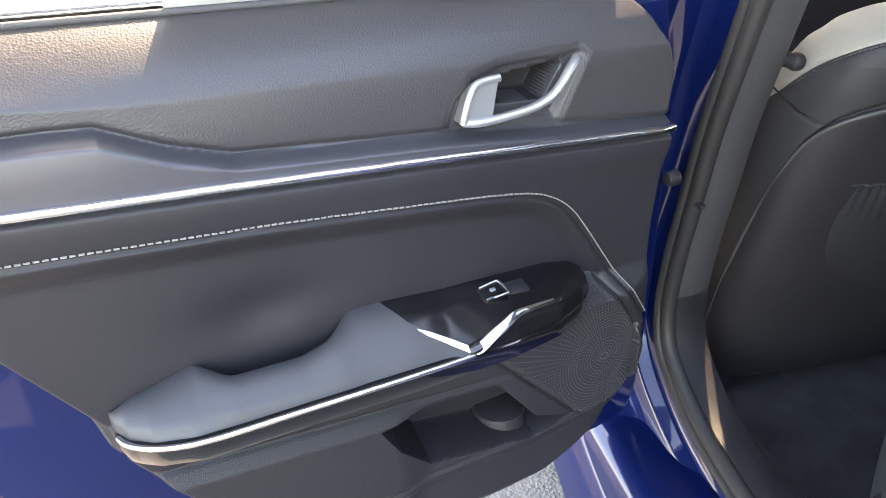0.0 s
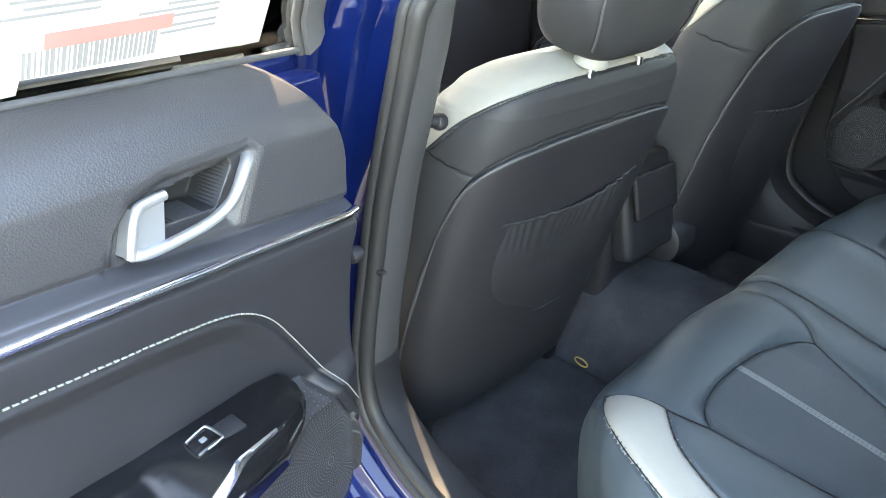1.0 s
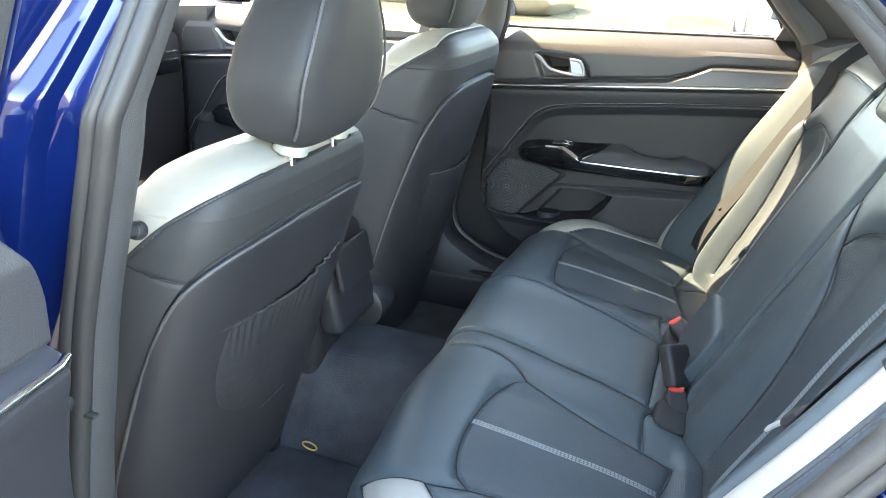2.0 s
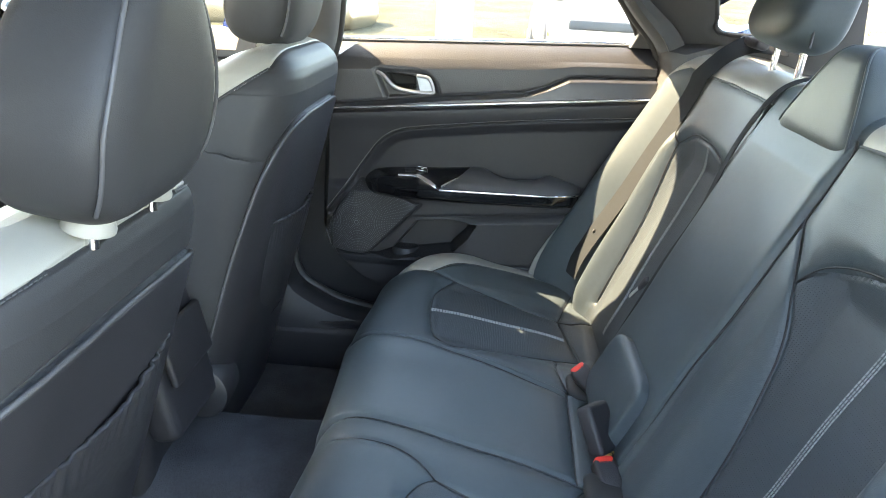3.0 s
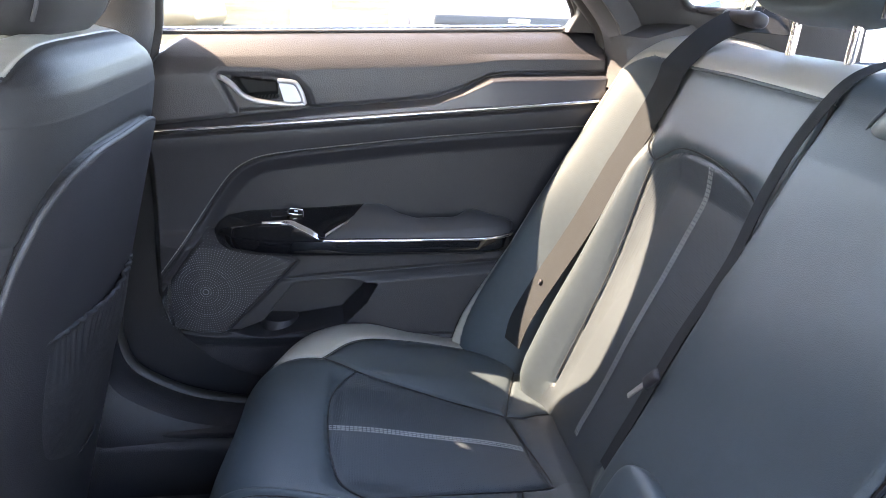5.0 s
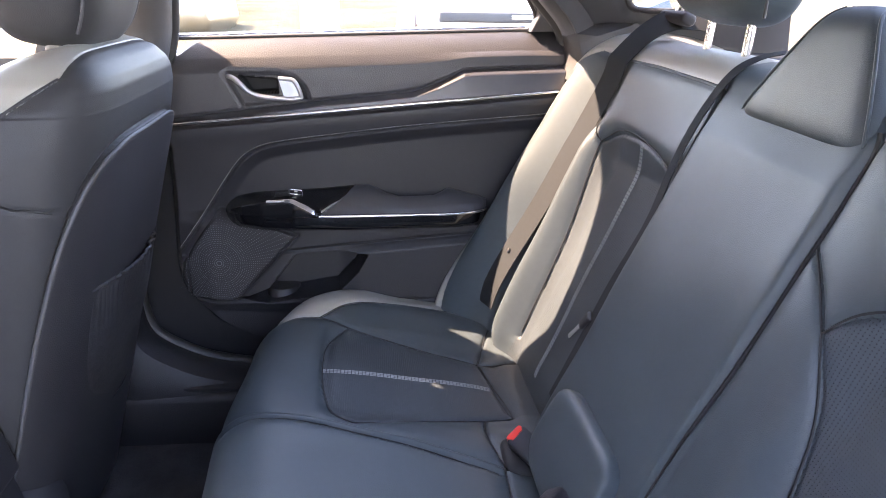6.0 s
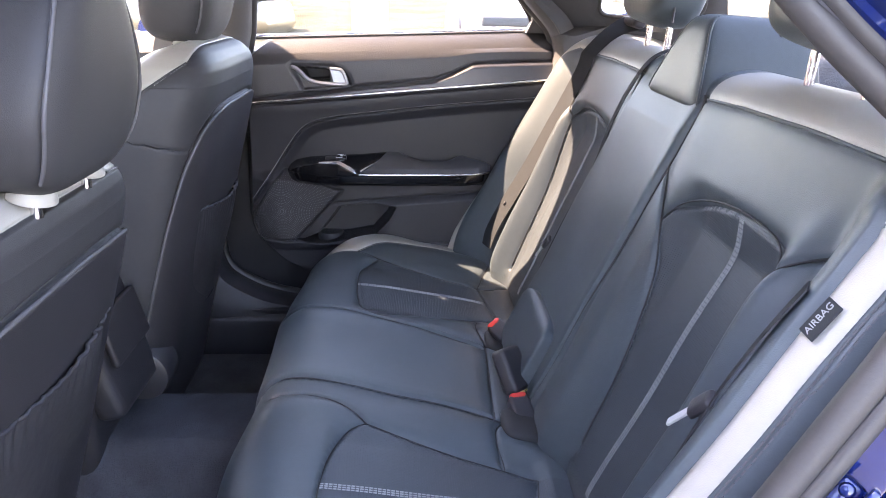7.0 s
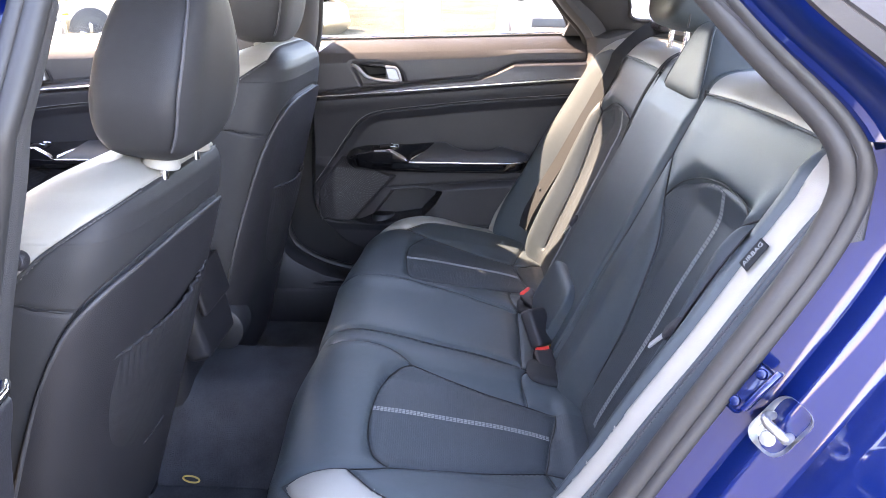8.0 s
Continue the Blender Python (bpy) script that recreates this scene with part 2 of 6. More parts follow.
def ring(r, seg=10, ry=None):
    return [(r * math.cos(2 * math.pi * i / seg), (ry or r) * math.sin(2 * math.pi * i / seg)) for i in range(seg)]


def tube(name, pts, r, mat, parent, label="", step=0.01, closed=False, up=(0.12, 0.31, 0.95), ry=None, seg=10):
    q = resample(pts, step) if step else np.array(pts, float)
    if closed and step:
        q = q[:-1]
    v, f = sweep(q, ring(r, seg, ry), up, closed)
    return raw(name, v, f, mat, parent, label, sharp=60)


def stitches(name, pts, normals, parent, mat=M_THREAD, length=0.0042, gap=0.0018, width=0.0011, height=0.0007, lift=0.0006):
    """A row of single thread stitches along points that lie on a surface."""
    p, nrm = np.array(pts, float), np.array(normals, float)
    nrm = np.tile(nrm, (len(p), 1)) if nrm.ndim == 1 else nrm
    s = np.concatenate([[0], np.cumsum(np.linalg.norm(np.diff(p, axis=0), axis=1))])
    verts, faces = [], []
    for a in np.arange(0, s[-1] - length, length + gap):
        c = [np.array([np.interp(x, s, p[:, k]) for k in range(3)]) for x in (a, a + length)]
        n = np.array([np.interp(a, s, nrm[:, k]) for k in range(3)])
        d = c[1] - c[0]
        side = np.cross(d, n)
        side *= width / 2 / (np.linalg.norm(side) + 1e-12)
        lo, hi = n * (lift - 0.0008), n * (lift + height)
        b = len(verts)
        verts += [c[0] - side + lo, c[0] + side + lo, c[1] + side + lo, c[1] - side + lo,
                  c[0] - side * 0.6 + hi, c[0] + side * 0.6 + hi, c[1] + side * 0.6 + hi, c[1] - side * 0.6 + hi]
        faces += [tuple(b + i for i in f) for f in ((4, 5, 6, 7), (0, 1, 5, 4), (1, 2, 6, 5), (2, 3, 7, 6), (3, 0, 4, 7))]
    ob = raw(name, verts, faces, mat, parent, smooth=False)
    return ob


def near_line(P, line):
    """Distance from points P (n, 2) to a polyline, and the closest places on it."""
    best = np.full(len(P), 9.0)
    place = np.zeros_like(P)
    L = np.array(line, float)
    box = np.nonzero(((P > L.min(0) - 0.045) & (P < L.max(0) + 0.045)).all(1))[0]
    for a, b in zip(L, L[1:]):
        lo, hi = np.minimum(a, b) - 0.045, np.maximum(a, b) + 0.045
        Q = P[box]
        sub = box[((Q > lo) & (Q < hi)).all(1)]
        Q = P[sub]
        ab = b - a
        t = np.clip(((Q - a) @ ab) / (ab @ ab + 1e-15), 0, 1)
        q = a + t[:, None] * ab
        d = np.hypot(Q[:, 0] - q[:, 0], Q[:, 1] - q[:, 1])
        k = d < best[sub]
        best[sub[k]], place[sub[k]] = d[k], q[k]
    return best, place


def inside(P, poly):
    r = np.zeros(len(P), bool)
    L = np.array(poly, float)
    for a, b in zip(L, np.roll(L, -1, 0)):
        c = (a[1] > P[:, 1]) != (b[1] > P[:, 1])
        with np.errstate(divide="ignore", invalid="ignore"):
            x = (b[0] - a[0]) * (P[:, 1] - a[1]) / (b[1] - a[1]) + a[0]
        r ^= c & (P[:, 0] < x)
    return r


def smooth_line(pts, step=0.010):
    return resample(pts, step)


def hump(x, a, b, soft):
    """1 between a and b, easing to 0 over soft."""
    def ss(t):
        t = np.clip(t, 0, 1)
        return t * t * (3 - 2 * t)
    return ss((x - a) / soft + 0.5) * ss((b - x) / soft + 0.5)


def sheet(parent, grid, keys, table, uv=None, wrap=False):
    """Splits a grid of points (rows, columns, 3) into one mesh for each key of its faces. table: key -> (name, material, label)."""
    nv, nu = grid.shape[:2]
    V = grid.reshape(-1, 3)
    idx = np.arange(nv * nu).reshape(nv, nu)
    if wrap:
        idx = np.concatenate([idx, idx[:, :1]], 1)
    quads = np.stack([idx[:-1, :-1], idx[:-1, 1:], idx[1:, 1:], idx[1:, :-1]], -1).reshape(-1, 4)
    fn = np.cross(V[quads[:, 2]] - V[quads[:, 0]], V[quads[:, 3]] - V[quads[:, 1]])
    N = np.zeros_like(V)
    for c in range(4):
        np.add.at(N, quads[:, c], fn)
    N /= np.linalg.norm(N, axis=1)[:, None] + 1e-12
    made = {}
    for k, (name, mat, label) in table.items():
        q = quads[keys.reshape(-1) == k]
        if not len(q):
            continue
        used, inv = np.unique(q, return_inverse=True)
        q2 = inv.reshape(-1, 4)
        me = bpy.data.meshes.new(name)
        me.vertices.add(len(used))
        me.vertices.foreach_set("co", V[used].astype(np.float32).ravel())
        me.loops.add(q2.size)
        me.loops.foreach_set("vertex_index", q2.astype(np.int32).ravel())
        me.polygons.add(len(q2))
        me.polygons.foreach_set("loop_start", np.arange(0, q2.size, 4, dtype=np.int32))
        me.update(calc_edges=True)
        if uv is not None:
            layer = me.uv_layers.new(name="flat")
            layer.data.foreach_set("uv", uv.reshape(-1, 2)[used][q2.ravel()].astype(np.float32).ravel())
        me.validate()
        me.shade_smooth()
        me.normals_split_custom_set_from_vertices([tuple(n) for n in N[used]])
        made[k] = link(name, me, mat, parent, label)
    return made


# ---- rear bench seat ----
def profile_curve(pts, n):
    """n points along a smooth (y, z) profile, with its normals (to the left of the way) and lengths."""
    q = resample(pts, 0.002)
    s = np.concatenate([[0], np.cumsum(np.linalg.norm(np.diff(q, axis=0), axis=1))])
    u = np.linspace(0, s[-1], n)
    c = np.stack([np.interp(u, s, q[:, k]) for k in range(2)], 1)
    t = np.gradient(c, axis=0)
    t /= np.linalg.norm(t, axis=1)[:, None]
    return c, np.stack([-t[:, 1], t[:, 0]], 1), u


def mirrored(line):
    return [(-x, y) for x, y in line]


INSERT_IN = [(0.200, -0.066), (0.222, -0.13), (0.238, -0.19), (0.262, -0.275), (0.276, -0.325)]
INSERT_OUT = [(0.515, -0.055), (0.492, -0.13), (0.475, -0.194), (0.446, -0.290)]
INSERT_FRONT = [(0.200, -0.066), (0.215, -0.045), (0.250, -0.028), (0.300, -0.018), (0.365, -0.014), (0.435, -0.017), (0.485, -0.032), (0.515, -0.055)]
INSERT_REAR = [(0.276, -0.325), (0.36, -0.306), (0.446, -0.290)]
WHITE_IN = [(0.535, 0.001), (0.558, -0.018), (0.584, -0.042), (0.606, -0.080), (0.620, -0.125), (0.627, -0.17), (0.627, -0.25), (0.622, -0.345)]
WHITE_FRONT = [(0.535, 0.001), (0.540, 0.045), (0.546, 0.088)]
WHITE_OUT = [(0.546, 0.088), (0.578, 0.070), (0.620, 0.030), (0.656, -0.03), (0.682, -0.11), (0.698, -0.21), (0.704, -0.345)]
TIP_SEAM = [(0.537, 0.0), (0.528, -0.028), (0.515, -0.055)]
BOLSTER_SEAM = [(0.132, 0.088), (0.150, 0.0), (0.175, -0.045), (0.200, -0.066)]
CENTRE_NEAR = [(-0.066, 0.12), (-0.090, 0.0), (-0.118, -0.15), (-0.148, -0.29)]
CENTRE_FAR = [(0.228, 0.12), (0.198, 0.0), (0.160, -0.15), (0.120, -0.29)]
CENTRE_WELT = [(0.206, 0.12), (0.177, 0.0), (0.140, -0.15), (0.104, -0.27)]
CENTRE_REAR = [(-0.144, -0.272), (0.0, -0.276), (0.120, -0.280)]
REAR_CROSS_NEAR = [(-0.148, -0.285), (-0.18, -0.268), (-0.262, -0.275)]
REAR_OUT = [(0.446, -0.290), (0.54, -0.318), (0.622, -0.345)]
REAR_SPLIT = [(0.446, -0.290), (0.452, -0.335), (0.470, -0.39)]


def bench_cushion(seat):
    nu, nv = 560, 300
    prof = [(-0.45, 0.475), (-0.36, 0.493), (-0.30, 0.505), (-0.2, 0.524), (-0.1, 0.540), (-0.02, 0.553), (0.03, 0.558), (0.07, 0.553), (0.100, 0.537),
            (0.121, 0.508), (0.130, 0.47), (0.130, 0.42), (0.12, 0.33), (0.10, 0.235)]
    c, nrm, s = profile_curve(prof, nv)
    x = np.linspace(-0.745, 0.745, nu)
    X, _ = np.meshgrid(x, s)
    ax = np.abs(X)
    Y0 = np.repeat(c[:, :1], nu, 1)
    Z0 = np.repeat(c[:, 1:], nu, 1)
    top = np.repeat((s < s[np.argmin(np.abs(c[:, 0] - 0.112))])[:, None], nu, 1)
    w = np.clip((np.arange(nv)[:, None] / nv - 0.25) / 0.35, 0, 1)
    w = w * w * (3 - 2 * w)
    recess = 1.0 * np.clip(ax - 0.50, 0, None) ** 1.5 + 0.004 * (ax / 0.5) ** 2
    Y = Y0 - w * recess + w * 0.014 * np.exp(-((ax - 0.27) / 0.13) ** 2)
    # everything is laid out on the seen plan (x, y) of the top
    P = np.stack([X, Y], -1).reshape(-1, 2)
    flat = top.reshape(-1)
    seams = [CENTRE_NEAR, CENTRE_FAR, CENTRE_WELT, CENTRE_REAR, mirrored(BOLSTER_SEAM), REAR_CROSS_NEAR, [(0.120, -0.285), (0.20, -0.268), (0.262, -0.275)]]
    for base in (INSERT_IN, INSERT_OUT, INSERT_FRONT, INSERT_REAR, WHITE_IN, WHITE_FRONT, WHITE_OUT, TIP_SEAM, REAR_OUT, REAR_SPLIT):
        seams += [base, mirrored(base)]
    depth = np.zeros(len(P))
    snap = P.copy()
    taken = np.full(len(P), 9.0)
    for line in seams:
        d, q = near_line(P, smooth_line(line))
        d[~flat] = 9
        depth = np.maximum(depth, 0.0046 * np.exp(-(d / 0.0032) ** 2) + 0.0026 * np.exp(-(d / 0.012) ** 2))
        k = (d < 0.0023) & (d < taken)
        snap[k], taken[k] = q[k], d[k]
    X, Y = snap[:, 0].reshape(nv, nu), snap[:, 1].reshape(nv, nu)
    # stuffing: bolsters round the inserts, a raised middle, rounded ends
    f = np.zeros_like(X)
    xn, xf = (np.interp(Y, [-0.29, -0.15, 0.0, 0.12], q) for q in ([-0.148, -0.118, -0.090, -0.066], [0.120, 0.160, 0.198, 0.228]))
    mid = hump((X - xn) / (xf - xn), 0.0, 1.0, 0.05) * np.clip((Y + 0.31) / 0.06, 0, 1)
    f += mid * (0.006 + 0.003 * np.cos(((X - xn) / (xf - xn) - 0.5) * 3.0))
    for sgn in (-1, 1):
        xi = X * sgn
        ins = hump(xi, 0.225, 0.495, 0.05) * hump(Y, -0.33, -0.022, 0.03)
        f -= 0.009 * ins
        f += 0.006 * np.exp(-((xi - 0.365) / 0.06) ** 2) * hump(Y, -0.32, -0.03, 0.04) * 0.5
        f += 0.014 * np.exp(-((xi - 0.60) / 0.075) ** 2) * hump(Y, -0.36, 0.06, 0.1)
        f += 0.006 * np.exp(-((xi - 0.165) / 0.04) ** 2) * hump(Y, -0.28, 0.09, 0.05)
    side_at = np.interp(Y, [-0.345, -0.21, -0.11, -0.03, 0.03, 0.07, 0.10], [0.700, 0.694, 0.678, 0.652, 0.616, 0.580, 0.560])
    f -= 1.5 * np.clip(ax - side_at, 0, None) ** 1.2 * np.clip((0.545 - ax) * -40, 0, 1)
    f += 0.0015 * np.sin(X * 23 + Y * 9) * np.sin(Y * 31 - X * 5) * hump(Y, -0.33, 0.05, 0.1)
    off = f - depth.reshape(nv, nu)
    G = np.stack([X, Y + off * nrm[:, :1], Z0 + off * nrm[:, 1:]], -1)
    # faces by cover
    C = (snap.reshape(nv, nu, 2)[:-1, :-1] + snap.reshape(nv, nu, 2)[1:, 1:]).reshape(-1, 2) / 2
    ft = top[:-1, :-1].reshape(-1)
    keys = np.zeros(len(C), int)
    mid_poly = [tuple(p) for p in CENTRE_NEAR] + [tuple(p) for p in CENTRE_FAR[::-1]]
    rear_poly = [(0.276, -0.325), (0.36, -0.306), (0.446, -0.290), (0.47, -0.39), (0.47, -0.46), (0.276, -0.46)]
    sm = [tuple(p) for p in smooth_line(INSERT_FRONT)] + [tuple(p) for p in smooth_line(INSERT_OUT)][1:] + [tuple(p) for p in smooth_line(INSERT_REAR)][::-1] + [tuple(p) for p in smooth_line(INSERT_IN)][::-1]
    wm = [tuple(p) for p in smooth_line(WHITE_FRONT)] + [tuple(p) for p in smooth_line(WHITE_OUT)][1:] + [tuple(p) for p in smooth_line(WHITE_IN)][::-1]
    for n, sgn in enumerate((1, -1)):
        Q = C * np.array([sgn, 1])
        keys[inside(Q, sm) & ft] = 2 + n
        keys[inside(Q, wm) & ft] = 4 + n
        keys[inside(Q, rear_poly) & ft] = 6 + n
    keys[(keys == 0) & inside(C, mid_poly)] = 1
    uv = np.stack([X, np.repeat(s[:, None], nu, 1)], -1)
    sheet(seat, G, keys.reshape(nv - 1, nu - 1), {
        0: ("cushion_cover", M_BLACK, "black leather cushion cover with sewn seams"), 1: ("centre_cushion", M_BLACK, "flat black leather middle place"),
        2: ("cushion_insert", M_PERF, "perforated black leather insert"), 3: ("cushion_insert", M_PERF, "perforated black leather insert"),
        4: ("side_panel", M_WHITE, "pale grey leather side panel"), 5: ("side_panel", M_WHITE, "pale grey leather side panel"),
        6: ("rear_roll", M_PERF, "perforated black leather rear roll"), 7: ("rear_roll", M_PERF, "perforated black leather rear roll")}, uv)

    def on_top(px, py):
        i = int(np.argmin(np.abs(G[0, :, 0] - px)))
        j = int(np.argmin(np.abs(G[:, i, 1] - py) + np.where(top[:, i], 0, 9)))
        return G[j, i].copy()
    # dark cords in the grooves stand in for the seams' shadow gaps
    for line in seams:
        q = [on_top(*p) + np.array([0, 0, 0.0026]) for p in smooth_line(line, 0.007)]
        q = np.array(q)
        for _ in range(6):
            q[1:-1] = (q[:-2] + 2 * q[1:-1] + q[2:]) / 4
        tube("seam", q, 0.0010, M_SHADE, seat, step=None, seg=5)
    for sgn in (-1, 1):
        for dx in (-0.0045, 0.0, 0.0045):
            y = np.linspace(-0.014, -0.302, 60)
            base = np.array([on_top(sgn * 0.355, b) for b in y])
            base[:, 0] = sgn * (0.355 + dx + 0.0 * y)
            base[:, 1] = y
            base[:, 2] = np.convolve(np.pad(base[:, 2], 3, "edge"), np.ones(7) / 7, "valid")
            stitches("contrast_stitching", base, (0, -0.16, 1), seat, length=0.0046, gap=0.0014, width=0.0012, lift=0.0015)
    part("seat_base", rbox((1.30, 0.42, 0.20), pose(0, -0.17, 0.34), 0.02), M_PLASTIC, seat, "dark carpeted base under the cushion")


B_IN = [(0.193, 0.868), (0.222, 0.815), (0.242, 0.73), (0.255, 0.64), (0.262, 0.545)]
B_OUT = [(0.500, 0.900), (0.492, 0.82), (0.486, 0.744), (0.480, 0.65), (0.478, 0.545)]
B_ARCH = [(0.193, 0.868), (0.212, 0.895), (0.248, 0.912), (0.30, 0.924), (0.36, 0.930), (0.43, 0.930), (0.475, 0.922), (0.500, 0.900)]
B_CAP = [(0.128, 1.030), (0.25, 1.035), (0.40, 1.037), (0.52, 1.036), (0.595, 1.034)]
B_NOTCH = [(0.128, 0.924), (0.165, 0.898), (0.193, 0.868)]
B_NOTCH_OUT = [(0.575, 0.950), (0.535, 0.932), (0.500, 0.900)]
B_SIDE_IN = [(0.595, 1.036), (0.634, 1.031), (0.655, 1.014), (0.662, 0.985), (0.662, 0.95), (0.662, 0.85), (0.662, 0.75), (0.660, 0.65), (0.652, 0.56), (0.640, 0.50)]
B_SIDE_OUT = [(0.700, 1.034), (0.698, 1.00), (0.694, 0.95), (0.691, 0.85), (0.690, 0.75), (0.688, 0.65), (0.681, 0.56), (0.668, 0.50)]


def bench_back(seat):
    nu, nv = 600, 300
    prof = [(-0.74, 1.02), (-0.70, 1.052), (-0.65, 1.067), (-0.605, 1.066), (-0.575, 1.054), (-0.557, 1.030), (-0.54, 0.985), (-0.52, 0.936), (-0.48, 0.842), (-0.44, 0.748),
            (-0.40, 0.654), (-0.362, 0.565), (-0.345, 0.52), (-0.335, 0.46)]
    c, nrm, s = profile_curve(prof, nv)
    x = np.linspace(-0.735, 0.735, nu)
    X, _ = np.meshgrid(x, s)
    Y0, Z = np.repeat(c[:, :1], nu, 1), np.repeat(c[:, 1:], nu, 1)
    face = np.repeat((np.arange(nv) > np.argmax(c[:, 1]))[:, None], nu, 1)
    P = np.stack([X, Z], -1).reshape(-1, 2)
    flat = face.reshape(-1)
    COL_N = [(-0.122, 1.030), (-0.123, 0.95), (-0.120, 0.80), (-0.112, 0.68), (-0.105, 0.50)]
    COL_F = [(0.190, 1.030), (0.188, 0.95), (0.195, 0.80), (0.203, 0.68), (0.208, 0.50)]
    seams = [COL_N, COL_F]
    seams += [mirrored(B_NOTCH), [(0.190, 0.885), (0.193, 0.868)], mirrored(B_CAP), [(0.190, 1.033)] + B_CAP[1:]]
    for base in (B_IN, B_OUT, B_ARCH, B_NOTCH_OUT, B_SIDE_IN, B_SIDE_OUT):
        seams += [base, mirrored(base)]
    depth, snap, taken = np.zeros(len(P)), P.copy(), np.full(len(P), 9.0)
    for i, line in enumerate(seams):
        d, q = near_line(P, smooth_line(line))
        d[~flat] = 9
        a, b = (0.014, 0.003) if i < 2 else (0.0015, 0.0005) if i in (4, 5) else (0.0055, 0.0022)
        depth = np.maximum(depth, a * np.exp(-(d / 0.0036) ** 2) + b * np.exp(-(d / 0.012) ** 2))
        k = (d < 0.0023) & (d < taken)
        snap[k], taken[k] = q[k], d[k]
    X, Z = snap[:, 0].reshape(nv, nu), snap[:, 1].reshape(nv, nu)
    f = np.zeros_like(X)
    low = np.clip((1.035 - Z) / 0.06, 0, 1)
    f += 0.010 * hump(X, -0.121, 0.195, 0.020) * low
    for sgn in (-1, 1):
        xi = X * sgn
        f -= 0.028 * hump(xi, 0.228, 0.487, 0.07) * hump(Z, 0.40, 0.915, 0.06)
        f += 0.027 * np.exp(-((xi - 0.519) / 0.027) ** 2) * low * hump(Z, 0.50, 0.93, 0.12)
        if sgn < 0:
            f += 0.008 * np.exp(-((xi - 0.165) / 0.06) ** 2) * low
        up = np.clip((xi - 0.545) / 0.112, 0, 1)
        rise = (0.174 - 0.115 * Z) * up * up * (3 - 2 * up)
        f += (rise - 0.40 * np.clip(xi - 0.657, 0, 0.08) - 1.9 * np.clip(xi - 0.702, 0, 0.05)) * hump(Z, 0.3, 1.045, 0.10)
    f += 0.0016 * np.sin(X * 19 + Z * 7) * np.sin(Z * 27 - X * 6) * low
    off = f - depth.reshape(nv, nu)
    G = np.stack([X, Y0 + off * nrm[:, :1], Z + off * nrm[:, 1:]], -1)
    Cc = (snap.reshape(nv, nu, 2)[:-1, :-1] + snap.reshape(nv, nu, 2)[1:, 1:]).reshape(-1, 2) / 2
    ff = face[1:, 1:].reshape(-1)
    keys = np.zeros(len(Cc), int)

    def chain(*ls):
        out = []
        for l in ls:
            out += [tuple(p) for p in smooth_line(l)]
        return out
    ins = chain(B_ARCH, B_OUT, [B_OUT[-1], (0.478, 0.40), (0.262, 0.40), B_IN[-1]], B_IN[::-1])
    side = [(0.690, 1.040), (0.595, 1.040)] + chain(B_SIDE_IN, [B_SIDE_IN[-1], (0.63, 0.4), (0.665, 0.4), B_SIDE_OUT[-1]], B_SIDE_OUT[::-1])
    edge = [tuple(p) for p in smooth_line(B_SIDE_OUT)] + [(0.665, 0.4), (0.8, 0.4), (0.8, 1.2), (0.69, 1.2)]
    cap = chain(B_CAP) + [(0.700, 1.034), (0.75, 1.034), (0.75, 1.2), (0.128, 1.2)]
    for n, sgn in enumerate((1, -1)):
        Q = Cc * np.array([sgn, 1])
        keys[inside(Q, ins) & ff] = 2 + n
        keys[inside(Q, cap) | (~ff & (Q[:, 0] > 0.128))] = 4 + n
        keys[inside(Q, side) & ff] = 6 + n
        keys[inside(Q, edge) & ff] = 8 + n
    col = (Cc[:, 0] > -0.122) & (Cc[:, 0] < 0.193) & ff
    keys[col] = 1
    uv = np.stack([X, np.repeat(s[:, None], nu, 1)], -1)
    sheet(seat, G, keys.reshape(nv - 1, nu - 1), {
        0: ("backrest_cover", M_BLACK, "black leather backrest cover"), 1: ("centre_backrest", M_BLACK, "folded-up black leather centre armrest"),
        2: ("backrest_insert", M_PERF, "perforated black leather insert"), 3: ("backrest_insert", M_PERF, "perforated black leather insert"),
        4: ("shoulder_cap", M_WHITE, "pale grey leather shoulder cap"), 5: ("shoulder_cap", M_WHITE, "pale grey leather shoulder cap"),
        6: ("side_strip", M_WHITE, "pale grey leather side strip"), 7: ("side_strip", M_WHITE, "pale grey leather side strip"),
        8: ("side_bolster", M_BLACK, "black leather outer bolster"), 9: ("side_bolster", M_BLACK, "black leather outer bolster")}, uv)

    def on_face(px, pz):
        i = int(np.argmin(np.abs(G[0, :, 0] - px)))
        j = int(np.argmin(np.abs(G[:, i, 2] - pz) + np.where(face[:, i], 0, 9)))
        return G[j, i].copy()
    n = (0, 0.92, 0.39)
    for i, line in enumerate(seams):
        q = np.array([on_face(*p) + np.array(n) * (0.0038 if i > 1 else 0.008) for p in smooth_line(line, 0.007)])
        for _ in range(8):
            q[1:-1] = (q[:-2] + 2 * q[1:-1] + q[2:]) / 4
        if i in (4, 5):
            tube("cap_seam", q - np.array(n) * 0.003, 0.0022, M_BLACK, seat, "rolled seam below the pale cap", step=None, seg=7, up=(0.3, 0.9, 0.2))
            continue
        if line in (B_SIDE_IN, B_SIDE_OUT) or line in (mirrored(B_SIDE_IN), mirrored(B_SIDE_OUT)):
            continue
        # shade of the seam gap put in as a near-black cord
        tube("seam", q, 0.0013 if i > 1 else 0.0022, M_SHADE, seat, step=None, seg=5, up=(0.3, 0.9, 0.2))
